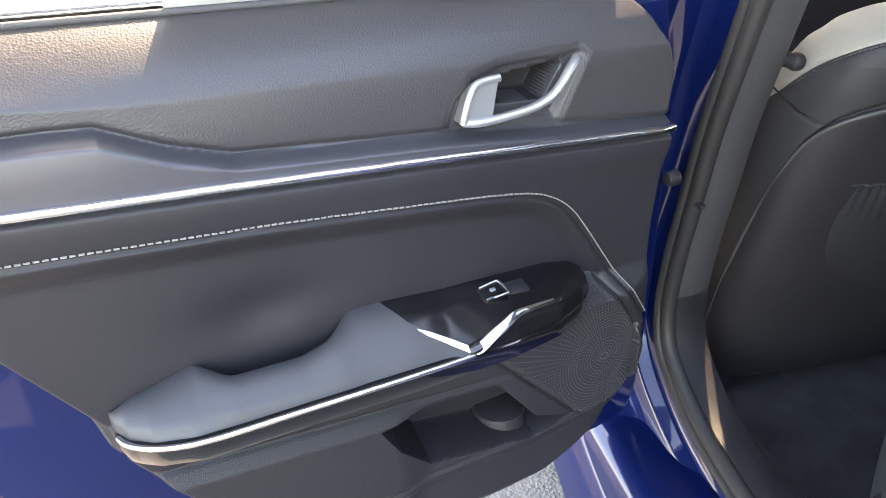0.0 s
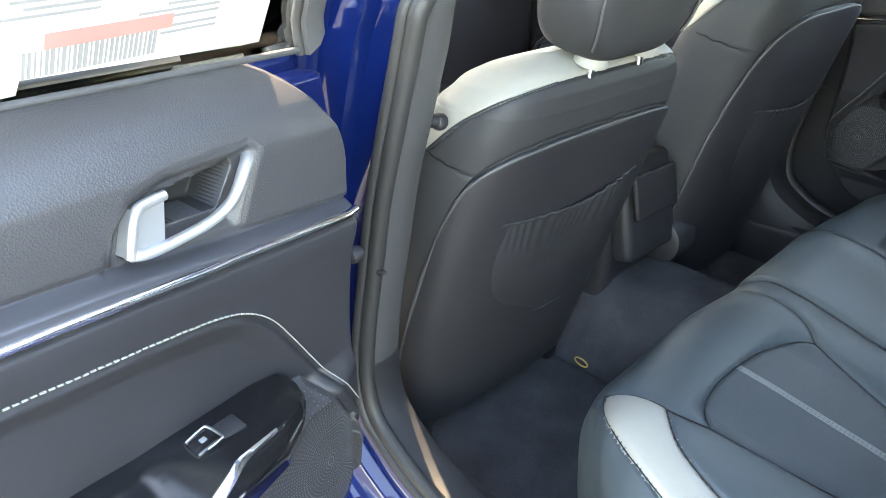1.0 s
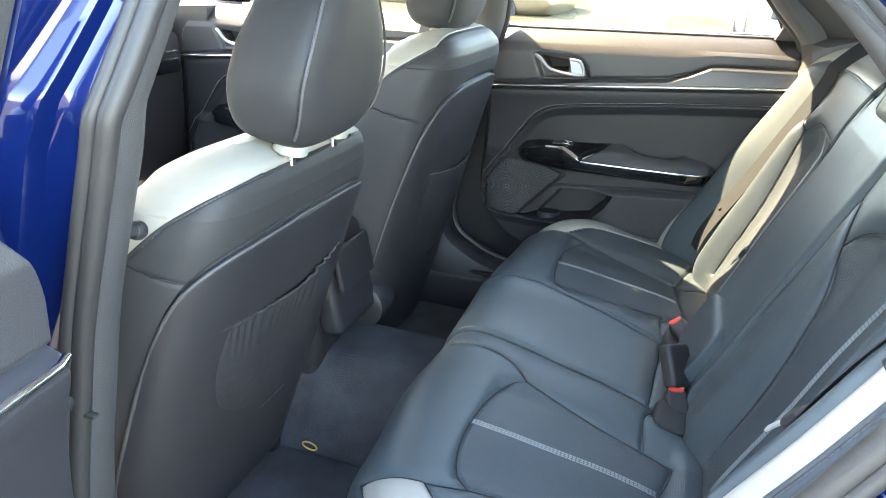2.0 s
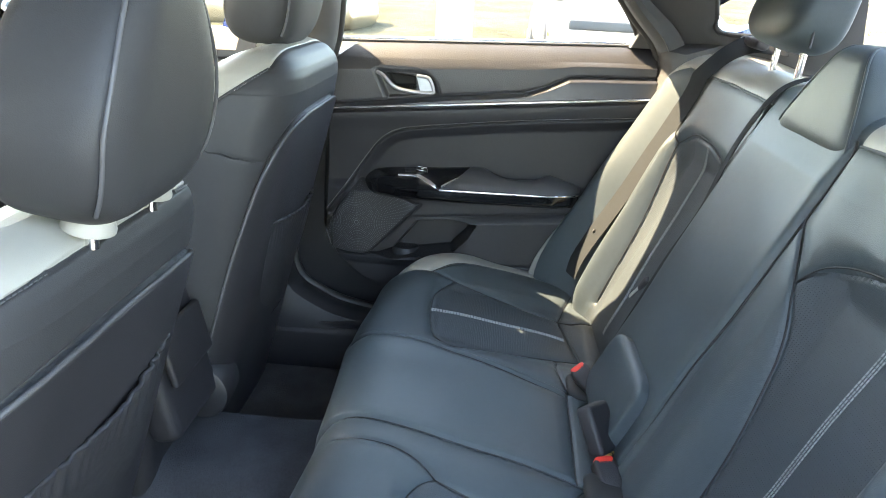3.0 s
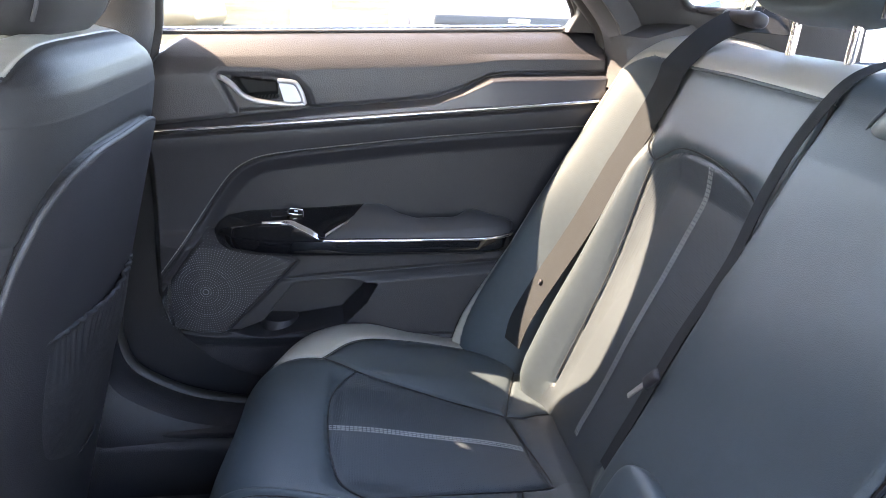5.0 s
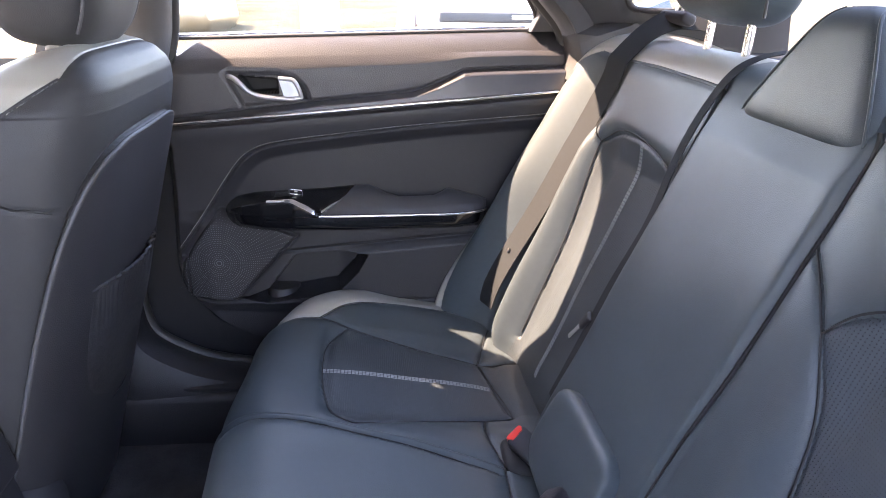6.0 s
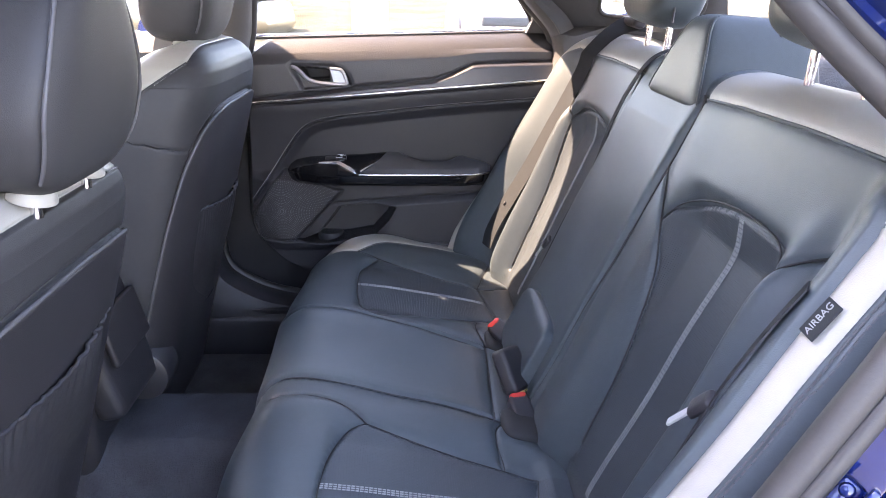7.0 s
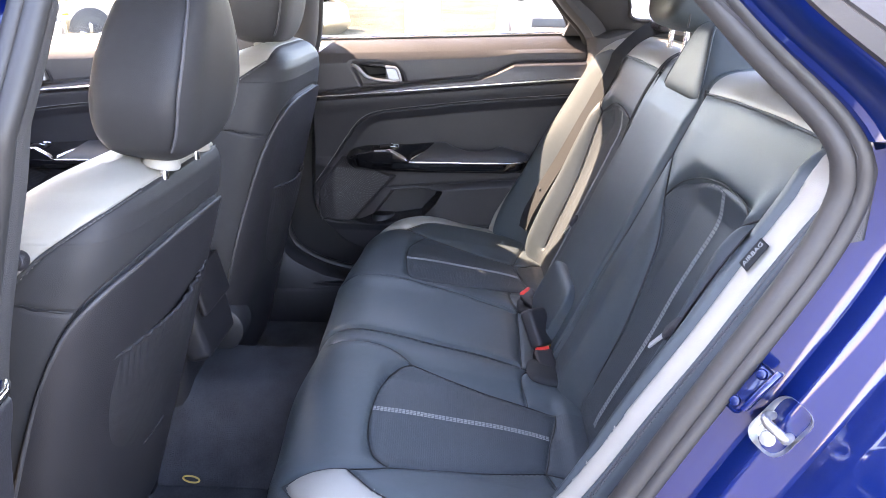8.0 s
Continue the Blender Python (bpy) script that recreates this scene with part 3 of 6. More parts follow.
    for sgn in (-1, 1):
        z = np.linspace(0.922, 0.52, 90)
        base = np.array([on_face(sgn * 0.36, b) for b in z])
        base[:, 1] = np.convolve(np.pad(base[:, 1], 4, "edge"), np.ones(9) / 9, "valid")
        base[:, 2] = z
        for dx in (-0.0045, 0.0, 0.0045):
            line = base.copy()
            line[:, 0] = sgn * (0.365 - 0.012 * (0.922 - z) / 0.4 + dx)
            stitches("contrast_stitching", line, n, seat, length=0.0046, gap=0.0014, width=0.0012, lift=0.0018)
        # dark double seam beside the pale strip
        e = smooth_line(B_SIDE_OUT, 0.01)
        welt = np.array([on_face(sgn * (a + 0.001), b) for a, b in e if b < 1.02]) + np.array([0, 0.0005, 0])
        for _ in range(10):
            welt[1:-1] = (welt[:-2] + 2 * welt[1:-1] + welt[2:]) / 4
        tube("edge_welt", welt, 0.0034, M_BLACK, seat, "black welt beside the pale strip", step=None, seg=8, up=(0.3, 0.9, 0.2))
        for dx in (0.005, 0.010):
            line = np.array([on_face(sgn * (a + dx), b) for a, b in e if b < 1.0])
            stitches("edge_stitching", line, (-0.3 * sgn, 0.9, 0.3), seat, M_DARKTHREAD, length=0.005, gap=0.002, width=0.0016, lift=0.001)
    return G, face


rear_seat = thing("rear_bench_seat", "black leather rear bench seat with pale grey panels and stitching", "car seat")
bench_cushion(rear_seat)
BACK, BACK_FACE = bench_back(rear_seat)
BACK_LEAN = math.degrees(math.atan2(0.392, 0.92))


def back_point(x, z, lift=0.004):
    i = int(np.argmin(np.abs(BACK[0, :, 0] - x)))
    j = int(np.argmin(np.abs(BACK[:, i, 2] - z) + np.where(BACK_FACE[:, i], 0, 9)))
    return BACK[j, i] + np.array([0, 0.92, 0.39]) * lift


# rolled flap at the foot of the centre armrest
part("armrest_flap", pillow((0.215, 0.066, 0.135), pose(0.036, -0.362, 0.566, BACK_LEAN + 2), (16, 5.0), 96, 40), M_BLACK, rear_seat, "rolled black leather flap")


def rear_headrest(x, y, z, size, tip, posts, label, power=(4.2, 3.4)):
    def shape(a, b, c):
        k = 1 - tip * (c + 1) / 2
        return (a * k, b * (1 - 0.25 * (c + 1) / 2), c)
    head = part("headrest", pillow(size, pose(x, y, z, BACK_LEAN - 6), power, 72, 40, shape), M_BLACK, rear_seat, label)
    for sgn in (-1, 1):
        px = x + sgn * size[0] * (0.5 - 0.5 * tip * 0.6)
        pts = [(px * 0 + x + sgn * (size[0] / 2 * (1 - tip * t) - 0.012), y + 0.42 * size[1] - 0.10 * t * size[2] - 0.02, z + (t - 0.5) * size[2] * 0.86) for t in np.linspace(0, 1, 12)]
        tube("piping", pts, 0.0022, M_DARKTHREAD, head, step=0.006, seg=6)
    for sgn in posts:
        tube("post", [(x + sgn * 0.062, y + 0.012, z - size[2] * 0.35), (x + sgn * 0.062, y - 0.0 + 0.018, z - size[2] / 2 - 0.085)], 0.0062, M_CHROME, head, "chrome headrest post", up=(1, 0, 0), step=0.02, seg=14)
        part("post_collar", cyl(0.020, 0.016, 0.012, pose(x + sgn * 0.062, y + 0.018, z - size[2] / 2 - 0.052, BACK_LEAN - 12), 24, 0.003), M_WHITE, head, "pale plastic collar")


rear_headrest(0.335, -0.640, 1.207, (0.27, 0.12, 0.20), 0.22, (-1, 1), "black leather outer headrest on chrome posts")
rear_headrest(-0.335, -0.640, 1.207, (0.27, 0.12, 0.20), 0.22, (-1, 1), "black leather outer headrest on chrome posts")


def centre_headrest(x, y, z, size):
    """A low block whose front tapers steeply to a narrow top, with piped edges."""
    def shape(a, b, c):
        u = (c + 1) / 2
        return (a * (1 - 0.72 * u ** 1.2) - 0.22 * u, b * (1 - 0.20 * u) - 0.06 * u, c)
    m = pose(x, y, z, 3)
    head = part("headrest", pillow(size, m, (9, 7), 96, 48, shape), M_BLACK, rear_seat, "low tapered black leather centre headrest")
    for sgn in (-1, 1):
        line = []
        for c in np.linspace(-0.93, 0.95, 24):
            e = (1 - abs(c) ** 7) ** (1 / 7)
            p = shape(sgn * 0.935 * e, 0.945 * e, c)
            line.append(tuple(m @ Vector((p[0] * size[0] / 2, p[1] * size[1] / 2, p[2] * size[2] / 2))))
        tube("piping", line, 0.0020, M_BLACK, head, step=0.006, seg=7)



centre_headrest(0.008, -0.645, 1.068, (0.268, 0.205, 0.146))

# woven AIRBAG tag sewn into the outer seam
tag = thing("airbag_tag", "black cloth tag with white letters, sewn into the seat seam", "label")
TAG_Z, TAG_X = Vector((-0.20, 0.86, 0.47)).normalized(), Vector((-0.10, -0.50, 0.86)).normalized()
TAG_M = Matrix((TAG_X, TAG_Z.cross(TAG_X).normalized(), TAG_Z)).transposed().to_4x4()
TAG_M.translation = Vector((-0.676, -0.453, 0.937)) + TAG_Z * 0.003
part("cloth", rbox((0.034, 0.0175, 0.0016), TAG_M, 0.0006, 1), M_BELT, tag)


def lettering(name, text, size, m, mat, parent):
    cu = bpy.data.curves.new(name, "FONT")
    cu.body, cu.size, cu.align_x, cu.align_y, cu.extrude = text, size, "CENTER", "CENTER", 0.0003
    tmp = bpy.data.objects.new(name, cu)
    me = bpy.data.meshes.new_from_object(tmp)
    bpy.data.objects.remove(tmp)
    me.transform(m)
    return link(name, me, mat, parent)


lettering("letters", "AIRBAG", 0.0086, TAG_M @ pose(0, 0.001, 0.0011), M_THREAD, tag)


# ---- seat belts ----
def webbing(name, pts, parent, width=0.047, normal=(0, 0.92, 0.39), label=""):
    q = resample(pts, 0.008)
    prof = [(-width / 2, -0.0007), (width / 2, -0.0007), (width / 2, 0.0007), (-width / 2, 0.0007)]
    v, f = sweep(q, prof, normal)
    return raw(name, v, f, M_BELT, parent, label, sharp=30)


def bp(x, z, lift):
    return tuple(back_point(x, z, lift))


belt = thing("seat_belt", "black seat belt lying over the far backrest", "seat belt")
BELT_Z = np.linspace(1.035, 0.56, 40)
BELT_X = np.interp(BELT_Z, [0.56, 0.65, 0.70, 0.78, 0.87, 0.96, 1.04], [0.578, 0.578, 0.574, 0.569, 0.569, 0.563, 0.560])
BELT_Y = np.array([max(back_point(x + dx, z, 0.006)[1] for dx in (-0.012, 0.0, 0.010)) for x, z in zip(BELT_X, BELT_Z)])
BELT_Y = np.convolve(np.pad(BELT_Y, 5, "edge"), np.ones(11) / 11, "valid") + 0.002
webbing("webbing", [(0.540, -0.70, 1.106), (0.546, -0.632, 1.106), (0.556, -0.585, 1.082)] + [tuple(p) for p in np.stack([BELT_X, BELT_Y, BELT_Z], 1)], belt, normal=(-0.42, 0.80, 0.38))
guide = part("guide", rbox((0.085, 0.030, 0.022), pose(0.545, -0.632, 1.108, 20, 0, 8), 0.009, 3), M_PLASTIC, belt, "black belt guide loop")
for k, z in ((-1, 0), (1, 0)):
    tube("tongue_bar", [(0.545 + k * 0.013, -0.632, 1.112), (0.548 + k * 0.012, -0.647, 1.156)], 0.003, M_STEEL, guide, "steel latch tongue", up=(1, 0, 0), step=0.01, seg=8)
tube("tongue_top", [(0.536, -0.647, 1.156), (0.560, -0.647, 1.156)], 0.003, M_STEEL, guide, up=(0, 0, 1), step=0.01, seg=8)
part("belt_button", cyl(0.0055, 0.0045, 0.004, Matrix.Translation((np.interp(0.672, BELT_Z[::-1], BELT_X[::-1]) + 0.004, np.interp(0.672, BELT_Z[::-1], BELT_Y[::-1]) + 0.004, 0.672)) @ pose(0, 0, 0, BACK_LEAN - 90), 16, 0.001), M_PLASTIC, belt, "small round stop button")
part("anchor_clip", rbox((0.012, 0.022, 0.034), pose(0.520, -0.352, 0.552, 20, 10, 25), 0.003), M_STEEL, belt, "crumpled clear plastic on the belt anchor")

centre_belt = thing("seat_belt", "black middle seat belt with a steel tongue", "seat belt")
webbing("webbing", [(0.185, -0.70, 1.078), (0.187, -0.63, 1.080), (0.190, -0.575, 1.060), bp(0.200, 1.00, 0.008), bp(0.207, 0.93, 0.006), bp(0.212, 0.84, 0.005), bp(0.217, 0.74, 0.005), bp(0.220, 0.64, 0.005), bp(0.222, 0.56, 0.003)], centre_belt, 0.020)


def tongue(owner, m, sleeve):
    head = part("tongue_head", rbox((0.024, 0.036, 0.010), m, 0.005, 3, (0.8, 0.9)), M_PLASTIC, owner, "black belt tongue head")
    part("tongue_blade", rbox((0.009, 0.040, 0.0035), m @ pose(0, 0.034, 0), 0.001, 1), M_SLEEVE if sleeve else M_STEEL, head, "pale sleeve over the tongue blade" if sleeve else "steel blade")


tongue(centre_belt, Matrix.Translation(bp(0.196, 0.695, 0.016)) @ pose(0, 0, 0, 90 - BACK_LEAN, 0, 180) @ pose(0, 0, 0, 0, 0, 150) @ Matrix.Diagonal((0.8, 0.85, 0.8, 1)), False)
near_belt = thing("seat_belt", "black seat belt beside the door opening, tongue in a pale sleeve", "seat belt")
webbing("webbing", [bp(-0.640, 0.95, 0.001), bp(-0.630, 0.90, 0.004), bp(-0.620, 0.84, 0.007), bp(-0.610, 0.77, 0.007), bp(-0.600, 0.68, 0.006), bp(-0.590, 0.58, 0.004)], near_belt, 0.030, normal=(0.5, 0.76, 0.4))
NT_Y = Vector((0.040, 0.019, -0.050)).normalized()
NT_Z = (Vector((0.3, 0.8, 0.45)) - NT_Y * Vector((0.3, 0.8, 0.45)).dot(NT_Y)).normalized()
NT_M = Matrix((NT_Y.cross(NT_Z), NT_Y, NT_Z)).transposed().to_4x4()
NT_M.translation = (-0.600, -0.402, 0.818)
tongue(near_belt, NT_M, True)


def buckle(name, m, label, width=0.036, length=0.062):
    b = thing(name, label, "belt buckle")
    part("housing", rbox((width, length, 0.024), m, 0.006, 3), M_PLASTIC, b)
    part("release_button", rbox((width * 0.80, 0.016, 0.020), m @ pose(0, length / 2 - 0.004, 0.002), 0.004, 2), M_RED, b, "red release button")
    return b


buckle("belt_buckle", pose(0.134, -0.318, 0.530, 20, -30, -62), "black belt buckle with a red release button, sunk in the cushion")
buckle("belt_buckle", pose(-0.126, -0.320, 0.512, 25, 0, -75), "black belt buckle with a red release button, sunk in the cushion")
# added near-black pads imitate the shaded recess round the buckles; no slot is cut
slot = thing("slot_shade", "dark pads standing in for the shaded slot round the belt buckles", "seat part")
for sx in (-0.150, 0.150):
    part("slot_shade_pad", pillow((0.085, 0.075, 0.030), pose(sx, -0.318, 0.503, 9), (4, 2.5), 32, 12), M_SHADE, slot)
box_buckle = thing("belt_buckle", "long black belt buckle with a yellow band, lying on the bench", "belt buckle")
BOX_Y = Vector((0.034, 0.024, 0.059)).normalized()
BOX_X = Vector((0.80, -0.52, -0.20))
BOX_X = (BOX_X - BOX_Y * BOX_X.dot(BOX_Y)).normalized()
BOX_M = Matrix((BOX_X, BOX_Y, BOX_X.cross(BOX_Y))).transposed().to_4x4()
BOX_M.translation = (-0.058, -0.308, 0.556)
part("housing", rbox((0.066, 0.078, 0.028), BOX_M, 0.008, 3), M_PLASTIC, box_buckle)
part("band", rbox((0.030, 0.004, 0.022), BOX_M @ pose(0, -0.041, 0), 0.002, 1), M_YELLOW, box_buckle, "yellow band")
webbing("strap", [tuple(BOX_M @ Vector((0, -0.036, 0))), tuple(BOX_M @ Vector((0, -0.06, -0.006))), (-0.110, -0.322, 0.505)], box_buckle, 0.026, normal=(0, 0.3, 1))


# ---- front seats ----
def front_seat(cx, name, label, rise=0.0, head_y=0.252, back=0.0, lean=0.30, wide=1.0, pocket_top=0.735, drop=0.050, wrap_at=0.085, cover=0.0, crease=0.808):
    st = thing(name, label, "car seat")
    nu, nv = 380, 420
    zz = np.concatenate([np.linspace(0.28 - rise, 0.90, nv - 140), np.linspace(0.9015, 0.973, 140)])

    def yb(z):
        return 0.226 - back + (0.97 - z) * lean
    wz = np.interp(zz, [0.28, 0.5, 0.7, 0.8, 0.87, 0.91, 0.935, 0.955, 0.966, 0.973], [0.215, 0.236, 0.242, 0.241, 0.235, 0.222, 0.204, 0.175, 0.145, 0.105])
    dz = np.interp(zz, [0.28, 0.5, 0.7, 0.84, 0.91, 0.94, 0.955, 0.966, 0.973], [0.15, 0.21, 0.235, 0.215, 0.182, 0.150, 0.112, 0.062, 0.012])
    crest = np.interp(zz, [0.28, 0.86, 0.90, 0.925, 0.94, 0.955, 0.966, 0.973], [0, 0, 0.003, 0.009, 0.018, 0.034, 0.054, 0.078])
    crest = np.convolve(np.pad(crest, 6, "edge"), np.ones(13) / 13, "valid")
    wz = np.convolve(np.pad(wz, 6, "edge"), np.ones(13) / 13, "valid")
    dz = np.convolve(np.pad(dz, 6, "edge"), np.ones(13) / 13, "valid")
    th = np.linspace(0, 2 * np.pi, nu, endpoint=False)
    cs, sn = np.cos(th), np.sin(th)
    wz = wz * wide
    ex = np.sign(cs) * np.abs(cs) ** 0.42
    ey = np.sign(sn) * np.abs(sn) ** 0.62
    X = cx + wz[:, None] * ex[None]
    Yl = crest[:, None] + (dz[:, None] / 2) * (1 + ey[None])
    pad = (0.985 - zz) / 0.5
    Y = yb(zz)[:, None] + Yl + 0.0
    Z = np.repeat(zz[:, None], nu, 1)
    r = np.abs(X - cx) / 0.235
    round_ = np.clip((Yl - crest[:, None]) / wrap_at, 0, 0.985)
    edge = 0.858 - 0.012 * r ** 3 - drop * round_ / (1 - round_)
    g = Z - edge
    backside = Yl < 0.13
    lip = 0.008 * hump(g, -0.9, 0.0, 0.004) * backside
    groove = 0.006 * np.exp(-((g - 0.004) / 0.004) ** 2) * backside
    bd = Yl - cover - np.interp(Z, [0.70, 0.74, 0.79, 0.83, 0.89, 0.92, 0.943, 0.96], [0.36, 0.29, 0.19, 0.135, 0.088, 0.052, 0.022, 0.020])
    groove2 = 0.004 * np.exp(-(bd / 0.004) ** 2) * (Z > 0.72)
    groove3 = 0.004 * np.exp(-((Z - crease - 0.22 * Yl) / 0.0035) ** 2) * (r > 0.80) * (Yl < 0.10) * (g > 0)
    off = lip - groove - groove2 - groove3 * 0.7
    # push along the outward direction of the section
    nx, ny = cs[None] * 1.0, sn[None] * 1.0
    G = np.stack([X + off * nx * 0.9, Y + off * ny, Z], -1)[:, ::1]
    keys = np.zeros((nv - 1, nu), int)
    gm, bm_, zm = g[:-1], bd[:-1], Z[:-1]
    keys[(bm_ > 0) & (zm > 0.70)] = 1
    keys[(gm < 0) & backside[:-1]] = 2
    sheet(st, G, keys, {0: ("backrest_leather", M_FRONT, "black leather upper back"), 1: ("front_cover", M_WHITE, "pale grey leather front and shoulders"),
                        2: ("back_shell", M_SHELL, "hard black plastic back shell")}, wrap=True)
    rim = []
    for i in range(nu):
        if sn[i] < 0.55:
            ok = np.nonzero(backside[:, i] & (g[:, i] < 0))[0]
            if len(ok):
                rim.append((th[i] if th[i] > math.pi / 2 else th[i] + 2 * math.pi, G[ok[-1], i]))
    rim = np.array([p for _, p in sorted(rim, key=lambda q: q[0])])
    for _ in range(12):
        rim[1:-1] = (rim[:-2] + rim[1:-1] + rim[2:]) / 3
    # greyer than the shell: the lip's highlight is put into the colour
    tube("shell_edge", rim, 0.0034, M_PILLAR, st, "raised edge of the back shell, paler to carry its highlight", step=0.008, seg=8)
    for sgn in (-1, 1):
        line = []
        for yl in np.linspace(0.035, 0.15, 14):
            j = int(np.argmin(np.abs(zz - (crease + 0.22 * yl))))
            cand = [i for i in range(nu) if (X[j, i] - cx) * sgn > 0.1]
            i = min(cand, key=lambda q: abs(Yl[j, q] - yl))
            line.append(G[j, i] + np.array([sgn * 0.0005, 0, 0]))
        # crease shadow drawn as a thin near-black cord
        tube("seam", line, 0.0016, M_SHADE, st, step=0.006, seg=6)
    # closed top
    raw("crown", [tuple(v) for v in G[-1]], [tuple(range(nu))], M_WHITE, st)
    # map pocket with a gathered top
    pn, pm = 90, 60
    u, v = np.meshgrid(np.linspace(-1, 1, pn), np.linspace(0, 1, pm))
    hw = 0.203 - 0.016 * (1 - v)
    px = cx - 0.012 * np.sign(-cx) + u * hw
    pz = pocket_top - 0.265 + v * (0.265 - 0.018 * np.cos(u * math.pi / 2) ** 2 + 0.008 * u * np.sign(-cx))
    gather = 0.0035 * np.sin(u * 62 + 3 * np.sin(u * 9)) * np.clip((v - 0.72) / 0.28, 0, 1) ** 1.3 * (0.4 + 0.6 * np.sin(u * 3.1) ** 2)
    bulge = 0.011 * (1 - u ** 4) * (0.10 + 0.90 * np.sin(np.clip(v, 0, 1) * 2.2)) + 0.004 * np.sin(u * 5 + v * 7) * (1 - u ** 2)
    rr = np.abs(px - cx) / 0.235
    rr = np.clip(rr, 0, 0.97)
    py = yb(pz) + 0.1175 * (1 - np.sqrt(1 - rr ** (2 / 0.42)) ** 0.62) - 0.0035 - bulge - gather * (1 - u ** 4)
    grid = np.stack([px, py, pz], -1)
    sheet(st, grid, np.zeros((pm - 1, pn - 1), int), {0: ("map_pocket", M_POCKET, "black map pocket with a gathered top edge")})
    tube("pocket_hem", [tuple(p) for p in grid[-1, ::2]], 0.0034, M_PLASTIC, st, step=0.004, seg=7)
    tube("pocket_seam", [tuple(p + np.array([0, -0.001, 0])) for p in np.concatenate([grid[::6, 0][::-1], grid[0, ::6], grid[::6, -1]])], 0.0016, M_POCKET, st, step=0.006, seg=6)
    # stitches along the pale border
    pts = []
    for sgn in (-1, 1):
        for z in np.linspace(0.80, 0.942, 60):
            j = int(np.argmin(np.abs(zz - z)))
            cand = [i for i in range(nu) if (X[j, i] - cx) * sgn > 0]
            i = min(cand, key=lambda q: abs(bd[j, q]))
            pts.append(G[j, i] + np.array([sgn * 0.001, -0.004, 0]))
        nseg = np.array(pts[-60:])
        edge_line = nseg.copy()
        for _ in range(10):
            edge_line[1:-1] = (edge_line[:-2] + edge_line[1:-1] + edge_line[2:]) / 3
        tube("border_welt", edge_line + np.array([0, 0.003, -0.001]), 0.0032, M_FRONT, st, "dark sewn welt", step=0.006, seg=7)
        stitches("border_stitching", nseg, (sgn * 0.8, -0.5, 0.3), st, M_DARKTHREAD, width=0.0018, lift=0.001)
    # headrest
    def shape(a, b, c):
        return (a * max(0.32, 1 - 0.45 * max(c + 0.35, 0) ** 1.54 - 0.12 * max(-c - 0.4, 0)), b * (1 - 0.22 * max(c, 0)) - 0.10 * c, c)
    head = part("headrest", pillow((0.266, 0.140, 0.262), pose(cx, head_y, 1.094, 8), (4.2, 3.8), 64, 40, shape), M_FRONT, st, "rounded black leather headrest")
    for sgn in (-1, 1):
        arc = []
        for t in np.linspace(-0.85, 0.9, 16):
            k = max(0.32, 1 - 0.45 * max(t + 0.35, 0) ** 1.54 - 0.12 * max(-t - 0.4, 0))
            bulge = (1 - abs(t) ** 3.8) ** (1 / 3.8)
            arc.append((cx + sgn * 0.131 * k * (0.60 + 0.36 * bulge), head_y - 0.065 * (1 - 0.22 * max(t, 0)) * bulge - 0.018 * t + 0.008, 1.098 + 0.130 * t))
        tube("piping", arc, 0.0022, M_DARKTHREAD, head, step=0.006, seg=6)
        tube("post", [(cx + sgn * 0.062, head_y + 0.004, 0.94), (cx + sgn * 0.062, head_y, 1.02)], 0.0065, M_CHROME, head, "chrome headrest post", up=(1, 0, 0), step=0.02, seg=12)
        part("post_collar", cyl(0.026, 0.020, 0.016, pose(cx + sgn * 0.062, head_y + 0.004, 0.966, 14), 24, 0.004), M_WHITE, head, "pale plastic collar")
    # cushion and rails
    part("cushion", pillow((0.50, 0.52, 0.16), pose(cx, 0.76, 0.42, -6), (5, 3)), M_FRONT, st, "black leather cushion")
    part("seat_frame", rbox((0.44, 0.46, 0.08), pose(cx, 0.70, 0.31 - rise / 2), 0.02), M_PLASTIC, st)
    for sgn in (-1, 1):
        part("seat_rail", rbox((0.035, 0.62, 0.05), pose(cx + sgn * 0.19, 0.76, 0.252 - rise), 0.008), M_PLASTIC, st)
        part("rail_cover", rbox((0.05, 0.07, 0.045), pose(cx + sgn * 0.19, 0.50, 0.262 - rise), 0.012, 3), M_PLASTIC, st, "dark rail end cover")
    st.location.z = rise
    return st


front_seat(-0.365, "driver_seat", "black front seat with pale grey shoulders and plastic back shell", wide=1.05)
front_seat(0.365, "passenger_seat", "black front seat, raised, with pale grey shoulders and plastic back shell", 0.10, 0.295, 0.030, 0.26, 1.06, 0.655, 0.11, 0.056, 0.036, 0.785)


# ---- rear doors ----
NEAR_F, NEAR_N, NEAR_O = Vector((0.974, 0.225, 0)).normalized(), Vector((0.225, -0.974, 0)).normalized(), Vector((-1.009, 0.216, -0.012))
STITCH = [(-0.52, 0.921), (-0.432, 0.912), (-0.30, 0.901), (-0.158, 0.888), (-0.04, 0.874), (0.055, 0.862), (0.110, 0.850), (0.148, 0.826), (0.180, 0.785), (0.234, 0.705), (0.290, 0.628)]
SWOOP_A = [-0.55, -0.32, -0.285, -0.235, -0.185, -0.10, 0.0, 0.25, 0.34]
SWOOP_Z = [1.010, 1.001, 0.998, 0.974, 0.957, 0.948, 0.938, 0.906, 0.896]


SHIFT = {1: (0.0, 0.0), 2: (1.01, -0.015)}


